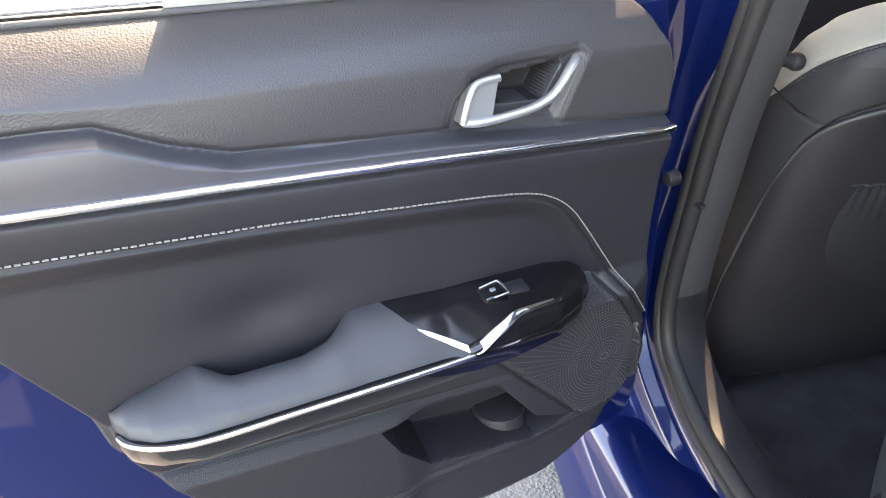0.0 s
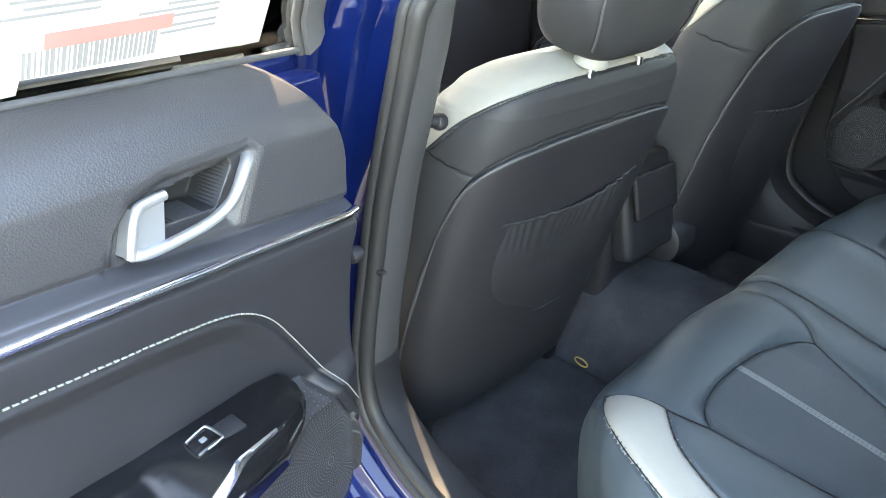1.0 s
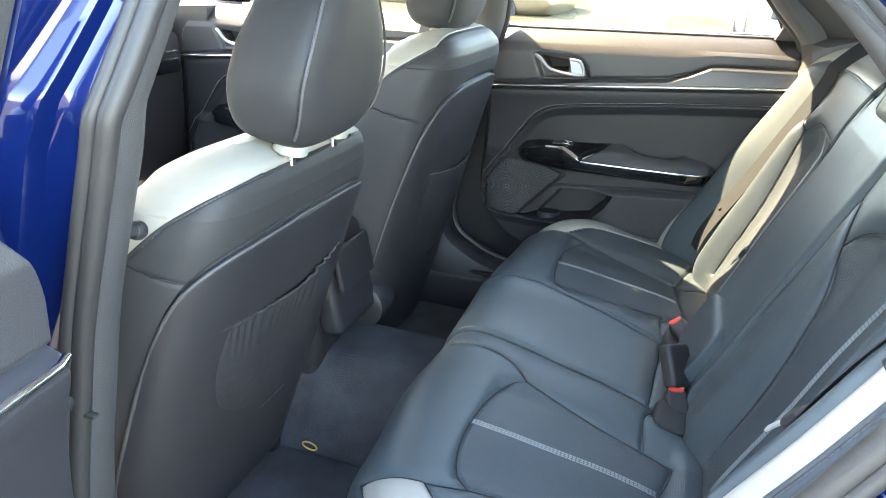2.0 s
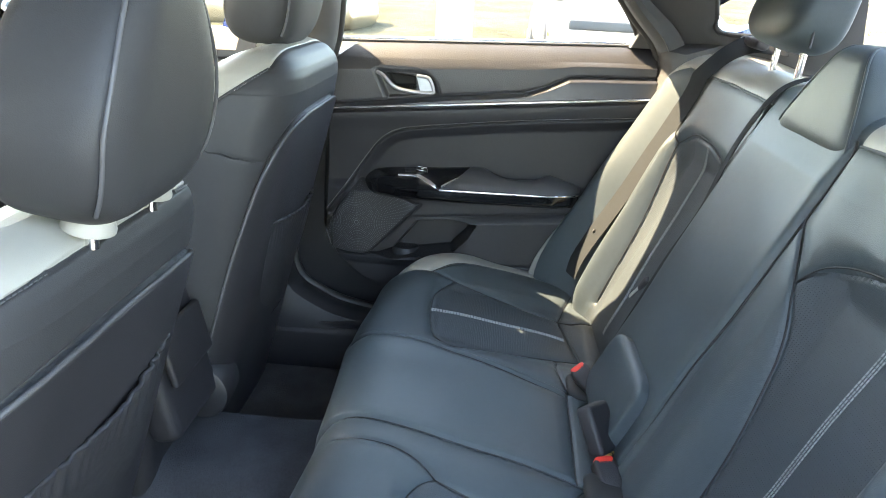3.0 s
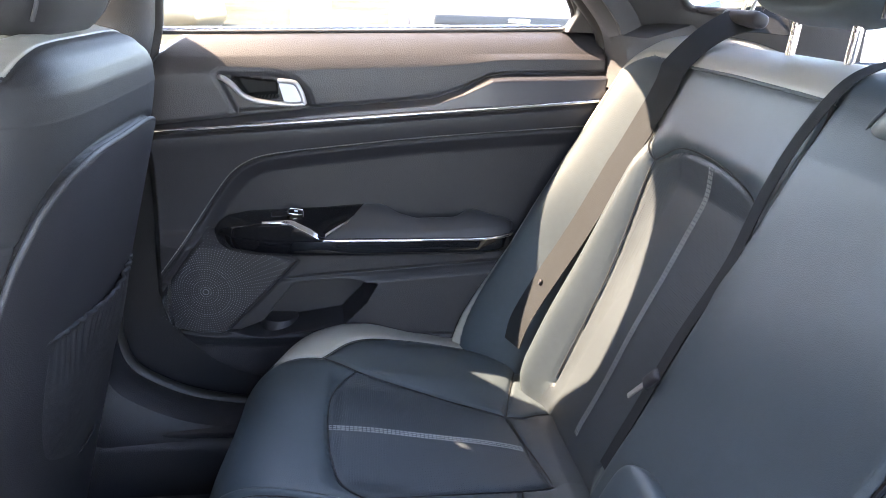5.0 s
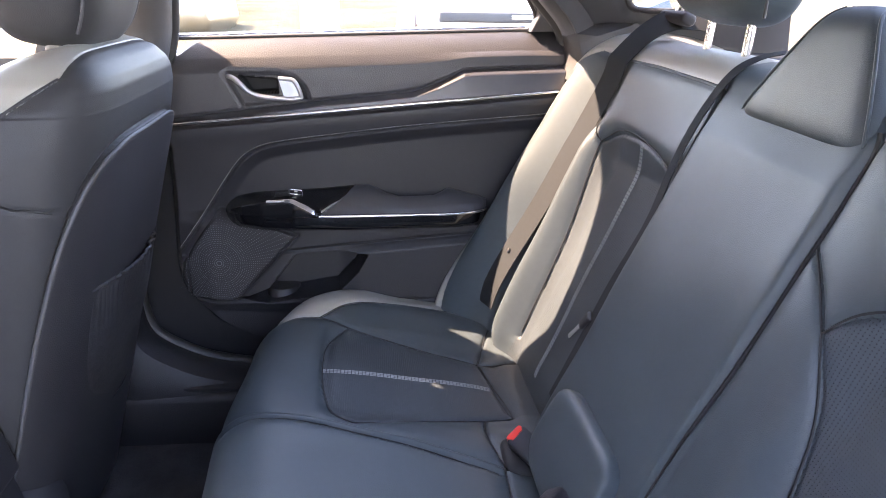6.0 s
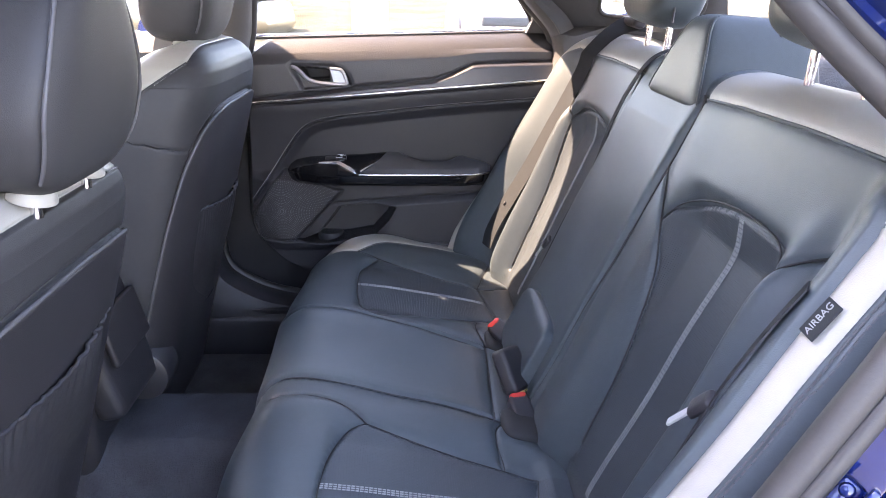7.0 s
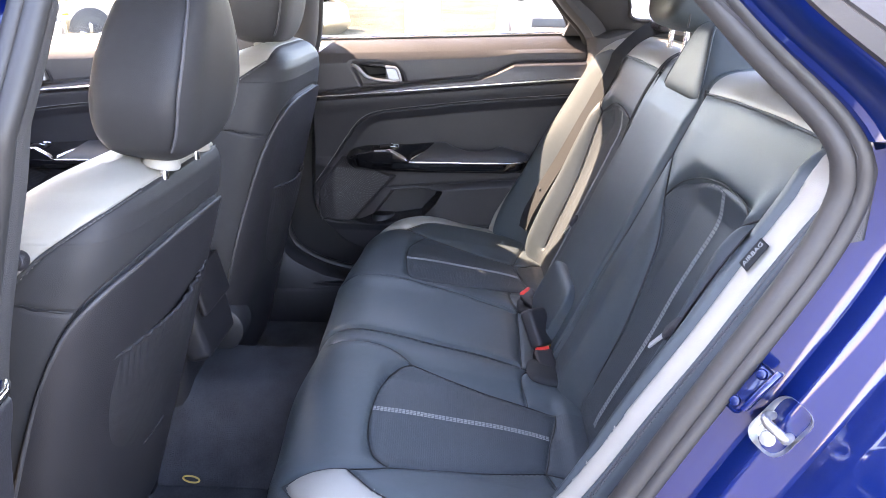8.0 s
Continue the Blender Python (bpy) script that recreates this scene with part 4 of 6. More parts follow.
def placed(side):
    """Maps (inward, forward, up) of a door into the world: the open near door, the closed far one, or the far front one."""
    if side < 0:
        return lambda d, a, z: NEAR_O + NEAR_N * (d + 0.5 * max(0, z - 1.072)) + NEAR_F * (a - 0.157) + Vector((0, 0, z))
    return lambda d, a, z: Vector((0.725 - d - 0.5 * max(0, z - 1.072), a + SHIFT[side][0], z + SHIFT[side][1]))


def door_matrix(side):
    if side < 0:
        m = Matrix((NEAR_N, NEAR_F, (0, 0, 1))).transposed().to_4x4()
        m.translation = NEAR_O - NEAR_F * 0.157
        return m
    m = Matrix.Diagonal((-1, 1, 1, 1))
    m.translation = (0.725, *SHIFT[side])
    return m


def chrome_z(a):
    return 0.9195 - 0.0905 * a


def door_card(side, door):
    nu, nv = 420, 330
    w = placed(side)
    v = np.linspace(0, 1, nv)
    zv = np.where(v < 0.86, 0.43 + (1.012 - 0.43) * v / 0.86, 1.012 + 0.054 * (1 - (1 - np.clip((v - 0.86) / 0.14, 0, 1)) ** 1.35))
    dv = np.where(v < 0.86, 0.0, -0.062 * np.clip((v - 0.86) / 0.14, 0, 1) ** 1.25)
    rear = np.interp(zv, [0.43, 0.5, 0.66, 0.8, 0.95, 1.07], [-0.05, -0.2, -0.33, -0.42, -0.50, -0.50])
    if side == 1:
        rear = np.interp(zv, [0.43, 0.8, 0.95, 1.07], [-0.46, -0.49, -0.50, -0.50])
    if side == 2:
        rear = np.interp(zv, [0.43, 1.07], [-0.56, -0.62])
    front = np.interp(zv, [0.43, 0.47, 0.53, 0.6, 0.88, 0.955, 1.0, 1.045, 1.07], [0.10, 0.21, 0.275, 0.300, 0.294, 0.306, 0.308, 0.264, 0.220])
    k = np.ones(15) / 15
    rear, front = (np.convolve(np.pad(q, 7, "edge"), k, "valid") for q in (rear, front))
    u = np.linspace(0, 1, nu)
    A = rear[:, None] + (front - rear)[:, None] * u[None]
    Z = np.repeat(zv[:, None], nu, 1) + np.interp(A, [-0.5, -0.4, 0.3], [0.006, 0.006, -0.020]) * np.clip((np.repeat(zv[:, None], nu, 1) - 0.98) / 0.05, 0, 1)
    for nom in (0.920, 0.965):
        zv[np.argmin(np.abs(zv - nom))] = nom
    for i in range(nu):
        a = float(A[nv // 2, i])
        knots = [0.43, chrome_z(a), float(np.interp(a, SWOOP_A, SWOOP_Z))]
        low = zv < 1.030
        Z[low, i] = np.interp(zv[low], [0.43, 0.920, 0.965, 1.030], knots + [1.030]) + (Z[low, i] - zv[low])
    P = np.stack([A, Z], -1).reshape(-1, 2)
    zs, zc = np.interp(A, SWOOP_A, SWOOP_Z), chrome_z(A)
    line = smooth_line(STITCH)
    dl, ql = near_line(P, line)
    swl = np.stack([np.linspace(-0.55, 0.34, 300), np.interp(np.linspace(-0.55, 0.34, 300), SWOOP_A, SWOOP_Z)], 1)
    dsw = near_line(P, swl)[0]
    body = P[:, 1] < 1.02
    speaker = [(0.200, 0.726), (0.228, 0.690), (0.282, 0.610), (0.300, 0.570), (0.300, 0.545), (0.285, 0.536), (0.176, 0.533), (0.045, 0.676), (0.11, 0.702), (0.16, 0.714)]
    bez = [(0.012, 0.936), (0.022, 0.966), (0.042, 0.985), (0.075, 0.995), (0.168, 0.996), (0.176, 0.990), (0.164, 0.964), (0.143, 0.922), (0.09, 0.926)]
    hole_line = [(0.072, 0.951), (0.074, 0.979), (0.152, 0.985), (0.128, 0.947)]
    pocket = [(0.055, 0.634), (-0.02, 0.642), (-0.095, 0.636), (-0.075, 0.600), (-0.035, 0.553), (0.04, 0.540), (0.11, 0.527), (0.20, 0.542), (0.150, 0.545), (0.110, 0.562)]
    marks = [(dl, ql)] + [near_line(P, q + q[:1]) for q in (bez, hole_line, speaker, pocket)]
    for n_mark, (d, q) in enumerate(marks):
        kk = (d < (0.0019 if n_mark in (1, 2) else 0.0012)) & body
        P[kk] = q[kk]
    A, Z = P[:, 0].reshape(nv, nu), P[:, 1].reshape(nv, nu)
    dl, dsw = dl.reshape(nv, nu), dsw.reshape(nv, nu)
    under = inside(P, [tuple(p) for p in line] + [(0.40, 0.60), (0.40, 0.3), (-0.6, 0.3), (-0.6, 0.93)]).reshape(nv, nu)
    under &= ~((Z < 0.63) & (A > 0.27))

    def ss(t):
        t = np.clip(t, 0, 1)
        return t * t * (3 - 2 * t)
    band = ss((zs - Z) / 0.010)
    low = ss((zc - Z) / 0.012)
    D = 0.010 + 0.004 * ss((1.03 - Z) / 0.06)
    D = D + band * (0.016 + 0.10 * np.clip(zs - Z, 0, 0.10)) * (1 - low)
    roll = 0.030 + 0.004 * np.exp(-((zc - 0.020 - Z) / 0.022) ** 2)
    D = D * (1 - low) + roll * low
    D -= 0.005 * np.exp(-(dsw / 0.0028) ** 2)
    inset = np.where(under, ss(dl / 0.030), 0.0)
    D -= 0.012 * inset
    D -= 0.0045 * np.exp(-(dl / 0.0025) ** 2)
    D -= (0.008 if side < 0 else 0.0) * np.exp(-((A + 0.185) / 0.055) ** 2 - ((Z - 0.80) / 0.028) ** 2)
    # lower half: swells under the armrest, a pocket, a crease
    D += 0.030 * ss((0.725 - Z) / 0.03) * ss((0.31 - A) / 0.10)
    crease = 0.648 - 0.085 * A
    D += 0.010 * hump(A, -0.5, -0.055, 0.05) * ss((crease - Z) / 0.02) - 0.004 * np.exp(-((Z - crease) / 0.003) ** 2) * hump(A, -0.5, 0.085, 0.01)
    pd, _ = near_line(P, pocket + pocket[:1])
    ins = inside(P, pocket).reshape(nv, nu)
    D -= np.where(ins, 0.066 * ss(pd.reshape(nv, nu) / 0.010), 0)
    D -= 0.012 * ss((0.532 - Z) / 0.03) + 0.004 * np.exp(-((Z - 0.534) / 0.003) ** 2)
    spi = inside(P, speaker).reshape(nv, nu)
    sd, _ = near_line(P, speaker + speaker[:1])
    D += np.where(spi, 0.005 * ss(sd.reshape(nv, nu) / 0.008), 0) - 0.003 * np.exp(-(sd.reshape(nv, nu) / 0.0022) ** 2)
    D -= 0.012 * ss((A - 0.05) / 0.25) * ss((0.90 - Z) / 0.16)
    # handle bezel recess
    bi = inside(P, bez).reshape(nv, nu)
    bd, _ = near_line(P, bez + bez[:1])
    bd = bd.reshape(nv, nu)
    D -= np.where(bi, 0.010 * ss(bd / 0.010), 0) + 0.002 * np.exp(-(bd / 0.002) ** 2)
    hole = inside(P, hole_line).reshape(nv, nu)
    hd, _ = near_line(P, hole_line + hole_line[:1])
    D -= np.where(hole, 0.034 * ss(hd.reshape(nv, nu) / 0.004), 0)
    D += dv[:, None]
    edge = np.minimum(u, 1 - u)[None] * (front - rear)[:, None]
    D -= 0.030 * (1 - ss(edge / 0.018)) + 0.012 * (1 - ss((zv - 0.43) / 0.02))[:, None]
    if side < 0:
        G = np.array(NEAR_O)[None, None] + np.array(NEAR_N)[None, None] * D[..., None] + np.array(NEAR_F)[None, None] * (A[..., None] - 0.157) + np.stack([0 * Z, 0 * Z, Z], -1)
    else:
        G = np.stack([0.725 - D, A + SHIFT[side][0], Z + SHIFT[side][1]], -1)
    fa, fz = (A[:-1, :-1] + A[1:, 1:]) / 2, (Z[:-1, :-1] + Z[1:, 1:]) / 2
    keys = np.zeros((nv - 1, nu - 1), int)
    fzs, fzc = np.interp(fa, SWOOP_A, SWOOP_Z), chrome_z(fa)
    keys[(fz < fzs + 0.0004)] = 1
    keys[(fz < fzc)] = 2
    fu = under[:-1, :-1] & under[1:, 1:] | under[1:, :-1] & under[:-1, 1:]
    keys[fu & (fz < fzc)] = 3
    keys[(fz < 0.715 - 0.03 * fa) & (fz < fzc) & ~((fa > 0.19) & ~fu)] = 4
    keys[(fa > 0.19) & (fz < 0.63)] = 4
    keys[spi[:-1, :-1]] = 5
    keys[bi[:-1, :-1]] = 6
    # the hollow's shade is put into its near-black colour
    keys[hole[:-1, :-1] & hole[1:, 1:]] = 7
    uv = np.stack([A, Z], -1)
    if side > 0:
        G, keys, uv = G[:, ::-1], keys[:, ::-1], uv[:, ::-1]
    card = sheet(door, G, keys, {0: ("upper_panel", M_DOOR, "soft grained dark upper panel"), 1: ("trim_band", M_TRIMBAND, "dark brushed trim band"),
                          2: ("padded_roll", M_DOORLEATHER, "padded dark leather roll"), 3: ("middle_panel", M_DOORLEATHER, "dark leather middle panel"),
                          4: ("lower_panel", M_PLASTIC, "hard black lower panel with a map pocket"), 5: ("speaker_grille", M_PLASTIC, "perforated black speaker grille"),
                          6: ("handle_bezel", M_DOOR, "dark surround of the door handle"), 7: ("handle_recess", M_SHADE, "hollow behind the door handle, its shade put in as near-black")}, uv)

    def depth(a, z):
        i = nu // 2
        for _ in range(3):
            j = int(np.argmin(np.abs(Z[:, i] - z)))
            i = int(np.argmin(np.abs(A[j] - a)))
        return D[j, i]
    # chrome strip
    pts = [w(depth(a, chrome_z(a) - 0.003) + 0.0035, a, chrome_z(a)) for a in np.linspace(0.286, -0.470 if side < 2 else -0.60, 40)]
    tube("chrome_strip", pts, 0.0050, M_CHROME, door, "bright chrome strip", step=None, up=(0, 0, 1), ry=0.0042, seg=12)
    # stitches
    sl = [p for p in smooth_line(STITCH, 0.006) if p[0] > -0.48 and p[1] > 0.633]
    for sh in (0.005,):
        pts = []
        for p in sl:
            q = (p[0] + sh * 0.6, p[1] + sh * 0.8)
            pts.append(w(depth(*q) + 0.0006, *q))
        nn = w(1, 0, 0) - w(0, 0, 0)
        stitches("panel_stitching", [tuple(p) for p in pts], tuple(nn), door, M_STITCH, length=0.0046, gap=0.0018, width=0.0015, height=0.0008)
    # speaker holes: arcs round a centre, pale discs with the lit rims painted in
    verts, faces = [], []
    nn, fw = w(1, 0, 0) - w(0, 0, 0), w(0, 1, 0) - w(0, 0, 0)
    ctr = np.array([0.205, 0.618])
    cand = []
    for j in range(44):
        r = 0.005 + 0.0042 * j
        n = 24 if r < 0.02 else 48 if r < 0.04 else 96
        for i in range(n):
            t = 2 * math.pi * i / n
            cand.append((ctr[0] + r * math.cos(t), ctr[1] + r * math.sin(t)))
    cand = np.array(cand)
    ok = inside(cand, speaker)
    dd, _ = near_line(cand, speaker + speaker[:1])
    for a, z in cand[ok & (dd > 0.004)]:
        c = w(depth(a, z) + 0.0007, a, z)
        b = len(verts)
        for i in range(6):
            t = math.pi * i / 3
            verts.append(tuple(c + fw * 0.00085 * math.cos(t) + Vector((0, 0, 0.00085 * math.sin(t)))))
        faces.append(tuple(range(b, b + 6)))
    tagged(raw("grille_dots", verts, faces, M_DOT, card[5], smooth=False), kind="stuff")
    return depth


def grip_loft(name, side, rows, mat, door, label=""):
    """A loft along the door: rows of (forward, [(inward, up), ...]) with equally many section points."""
    w = placed(side)
    k = len(rows[0][1])
    verts = [tuple(w(d, a, z)) for a, sec in rows for d, z in sec]
    faces = []
    for i in range(len(rows) - 1):
        for c in range(k):
            e = (c + 1) % k
            faces.append((i * k + c, i * k + e, (i + 1) * k + e, (i + 1) * k + c))
    faces += [tuple(range(k)), tuple((len(rows) - 1) * k + c for c in range(k))[::-1]]
    return raw(name, verts, faces, mat, door, label, sharp=50)


def arm_reach(a):
    """How far the armrest stands out at forward place a."""
    return float(np.interp(a, [-0.337, -0.334, -0.325, -0.305, -0.27, -0.05, 0.05, 0.11, 0.15, 0.175, 0.1885], [0.030, 0.042, 0.058, 0.073, 0.084, 0.092, 0.091, 0.083, 0.066, 0.044, 0.018]))


def armrest(side, door):
    w = placed(side)
    M = door_matrix(side)
    # one flowing top: a soft pad behind, a glossy plate in front, parted by a curved joint
    na, nk = 180, 64
    av = np.concatenate([np.linspace(-0.337, -0.30, 30), np.linspace(-0.298, 0.15, 120), np.linspace(0.152, 0.1885, 30)])
    rows_g, keys = [], np.zeros((na - 1, nk - 1), int)
    for a in av:
        grip = float(hump(np.array(a), -0.246, -0.116, 0.042))
        o = arm_reach(a)
        db = min(0.013 + 0.026 * grip, o - 0.004)
        zb = float(np.interp(a, [-0.337, -0.32, -0.256, -0.225, -0.16, -0.118, -0.098, -0.071, 0.05, 0.13, 0.165, 0.18, 0.1885], [0.735, 0.748, 0.768, 0.758, 0.756, 0.769, 0.777, 0.776, 0.767, 0.762, 0.754, 0.742, 0.728]))
        zf = float(np.interp(a, [-0.337, -0.30, -0.14, -0.01, 0.004, 0.020, 0.046, 0.060, 0.11, 0.15, 0.175, 0.1885], [0.732, 0.735, 0.731, 0.732, 0.735, 0.744, 0.757, 0.758, 0.754, 0.744, 0.733, 0.722]))
        row = [(db - 0.012, 0.705), (db - 0.006, zb - 0.020), (db - 0.003, zb - 0.007)]
        soft = 1 - float(hump(np.array(a), -0.02, 0.5, 0.06))
        for t in np.linspace(0, 1, nk - 9):
            bow = 0.007 * soft * math.sin(math.pi * t) - 0.010 * soft * max(0.0, (t - 0.8) / 0.2) ** 2
            row.append((db + (o - 0.004 - db) * t, zb + (zf - zb) * t + bow - 0.005 * (1 - t) ** 8))
        lo = 0.729 if a < 0.0 else 0.7285
        row += [(o - 0.0015, zf - 0.002 - 0.010 * soft * (a < 0)), (o, zf - 0.006 - 0.006 * soft * (a < 0)), (o, (zf + lo) / 2 - 0.004), (o - 0.0005, lo - 0.004), (o - 0.002, lo - 0.010), (o - 0.012, lo - 0.022)]
        rows_g.append([(d, a, z) for d, z in row])
    flow = np.array(rows_g)
    first = int(np.argmin(np.abs(av + 0.035)))
    for c in range(nk):
        t = (c - 3) / (nk - 10)
        joint = float(np.interp(t, [0, 0.2, 0.5, 0.8, 1.0], [-0.071, -0.066, -0.052, -0.022, 0.002]))
        moved = np.interp(av, [av[0], av[first], av[-1]], [av[0], joint, av[-1]])
        for k in (0, 2):
            flow[:, c, k] = np.interp(moved, av, flow[:, c, k])
        flow[:, c, 1] = moved
    keys[first:] = 1
    rows_g = [[tuple(w(*p)) for p in row] for row in flow]
    grid = np.array(rows_g)
    if side > 0:
        grid, keys = grid[::-1], keys[::-1]
    tops = sheet(door, grid, keys, {0: ("armrest_pad", M_ARMPAD, "smooth dark grey armrest pad with a grip hollow"), 1: ("switch_plate", M_PLATE, "satin black switch plate")})
    plate = tops[1]
    rows = []
    for a in np.linspace(-0.334, 0.186, 70):
        o = arm_reach(a)
        rows.append((a, [(0.010, 0.698), (0.010, 0.729), (o - 0.006, 0.7295), (o + 0.0015, 0.726), (o + 0.001, 0.708), (o - 0.010, 0.697)]))
    grip_loft("gloss_band", side, rows, M_GLOSS, door, "glossy black band under the armrest")
    line = []
    for a in (-0.333, -0.325, -0.30, -0.26, -0.18, -0.10, -0.03, 0.0):
        line.append(w(arm_reach(a) + 0.0015, a, 0.7285))
    tube("chrome_edge", line, 0.0030, M_CHROME, door, "thin chrome edge", step=0.006, up=(0, 0, 1), seg=8)
    def ribbon(name, pts, label):
        """A flat bright strip with folds, wide at each of its points (inward, forward, up, width)."""
        q = resample(pts, 0.003)
        vv, ff = [], []
        for k, (d, a, z, wd) in enumerate(q):
            for du, dz in ((-0.5, 0.0), (-0.3, 0.0016), (0.3, 0.0016), (0.5, 0.0), (0.3, -0.002), (-0.3, -0.002)):
                vv.append(tuple(w(d + du * wd * 0.75, a, z - du * wd * 0.75 + dz)))
            if k:
                b = 6 * k
                ff += [(b - 6 + c, b - 6 + (c + 1) % 6, b + (c + 1) % 6, b + c) for c in range(6)]
        ff += [tuple(range(6)), tuple(6 * (len(q) - 1) + c for c in range(6))[::-1]]
        return raw(name, vv, ff, M_CHROME, door, label, sharp=25)

    ribbon("chrome_clasp", [(0.054, -0.052, 0.7545, 0.002), (0.066, -0.036, 0.7500, 0.005), (0.080, -0.016, 0.7410, 0.007), (0.090, 0.000, 0.7335, 0.008), (0.0925, 0.008, 0.7365, 0.011), (0.092, 0.020, 0.7440, 0.011), (0.0905, 0.038, 0.7530, 0.010), (0.088, 0.050, 0.7580, 0.009), (0.086, 0.064, 0.7585, 0.006), (0.082, 0.10, 0.7560, 0.003)], "folded chrome clasp")
    part("clasp_knot", rbox((0.012, 0.014, 0.009), M @ pose(0.090, 0.003, 0.7350, 20, 25, 0), 0.003, 2), M_GLOSS, door, "small faceted black stud")
    # window switch: a bright rocker in a dark well
    part("switch_well", rbox((0.022, 0.054, 0.004), M @ pose(0.047, 0.060, 0.7610, 0, 7, -4), 0.003, 2), M_PLASTIC, plate)
    sw = part("window_switch", rbox((0.021, 0.024, 0.006), M @ pose(0.048, 0.046, 0.7635, 6, 7, -4), 0.0025, 3), M_GLOSS, plate, "black window switch with a chrome edge")
    tube("switch_edge", [tuple(M @ Vector(p)) for p in ((0.038, 0.035, 0.7662), (0.037, 0.055, 0.7682), (0.040, 0.0585, 0.7682), (0.056, 0.0595, 0.7655), (0.0585, 0.056, 0.7650), (0.0585, 0.042, 0.7640))], 0.0017, M_CHROME, sw, "chrome switch edge", step=0.002, up=(0, 0, 1), seg=8)
    part("switch_mark", rbox((0.005, 0.006, 0.001), M @ pose(0.048, 0.046, 0.7670, 6, 7, -4), 0.0003, 1), M_SATIN, sw)
    # inside handle: a bright lever that folds up into a flat paddle
    lever = [(0.020, 0.030, 0.945), (0.023, 0.044, 0.943), (0.024, 0.072, 0.944), (0.025, 0.105, 0.948), (0.025, 0.126, 0.956), (0.024, 0.139, 0.968), (0.019, 0.150, 0.977), (0.013, 0.160, 0.982), (0.006, 0.167, 0.983)]
    tube("door_handle", [w(*p) for p in lever], 0.0056, M_SATIN, door, "bright satin chrome door handle", step=0.004, up=(0, 0, 1), ry=0.0044, seg=14)
    hs = [(0.028, 0.943), (0.036, 0.966), (0.043, 0.977), (0.072, 0.980), (0.070, 0.972), (0.062, 0.946)]
    verts = [tuple(w(0.020 - (0.006 if 1 < i < 5 else 0), a, z)) for i, (a, z) in enumerate(hs)] + [tuple(w(0.002, a, z)) for a, z in hs]
    n = len(hs)
    paddle = raw("handle_paddle", verts, [tuple(range(n)), tuple(range(n, 2 * n))[::-1]] + [(i, (i + 1) % n, n + (i + 1) % n, n + i) for i in range(n)], M_SATIN, door, "flat satin chrome handle paddle", sharp=30)
    tube("paddle_rim", [w(*p) for p in ((0.022, 0.029, 0.944), (0.022, 0.033, 0.960), (0.019, 0.041, 0.975), (0.016, 0.050, 0.979), (0.015, 0.072, 0.9805))], 0.0042, M_SATIN, paddle, "bright rounded rim", step=0.003, up=(0, 0, 1), seg=10)
    # cup holder ring in the map pocket
    part("bottle_holder", cyl(0.040, 0.034, 0.09, M @ pose(-0.006, 0.085, 0.506), 32, 0.004), M_PLASTIC, door, "round bottle holder in the map pocket")


DOOR_OUT = [(-0.53, 1.08), (-0.545, 0.98), (-0.535, 0.84), (-0.505, 0.71), (-0.445, 0.58), (-0.34, 0.455), (-0.20, 0.385), (0.0, 0.365), (0.20, 0.375), (0.32, 0.385), (0.355, 0.44), (0.362, 0.70), (0.352, 0.90), (0.322, 1.08)]
FRAME_OUT = [(-0.53, 1.07), (-0.49, 1.13), (-0.36, 1.25), (-0.20, 1.335), (-0.02, 1.375), (0.15, 1.385), (0.275, 1.380), (0.318, 1.20), (0.345, 1.07)]
FRAME_IN = [(-0.415, 1.07), (-0.435, 1.10), (-0.33, 1.21), (-0.185, 1.295), (-0.02, 1.335), (0.15, 1.345), (0.240, 1.340), (0.275, 1.20), (0.305, 1.04)]


def raised(z):
    """Lifts the upper window line to the roof."""
    return z + 0.035 * min(1.0, max(0.0, (z - 1.15) / 0.13))


def slab(name, poly, d0, d1, side, mat, parent, label="", bevel=0.012):
    """A door-shaped plate between two depths, with rounded rims."""
    bm = bmesh.new()
    w = placed(side)
    lo = [bm.verts.new(w(d0, a, z)) for a, z in poly]
    hi = [bm.verts.new(w(d1, a, z)) for a, z in poly]
    n = len(poly)
    bm.faces.new(lo)
    bm.faces.new(hi[::-1])
    for i in range(n):
        bm.faces.new((lo[i], hi[i], hi[(i + 1) % n], lo[(i + 1) % n]))
    bmesh.ops.recalc_face_normals(bm, faces=bm.faces)
    rim = [e for e in bm.edges if len({v in lo for v in e.verts}) == 1]
    if bevel:
        bmesh.ops.bevel(bm, geom=rim, offset=bevel, segments=3, profile=0.5, affect="EDGES")
    return part(name, bm, mat, parent, label)


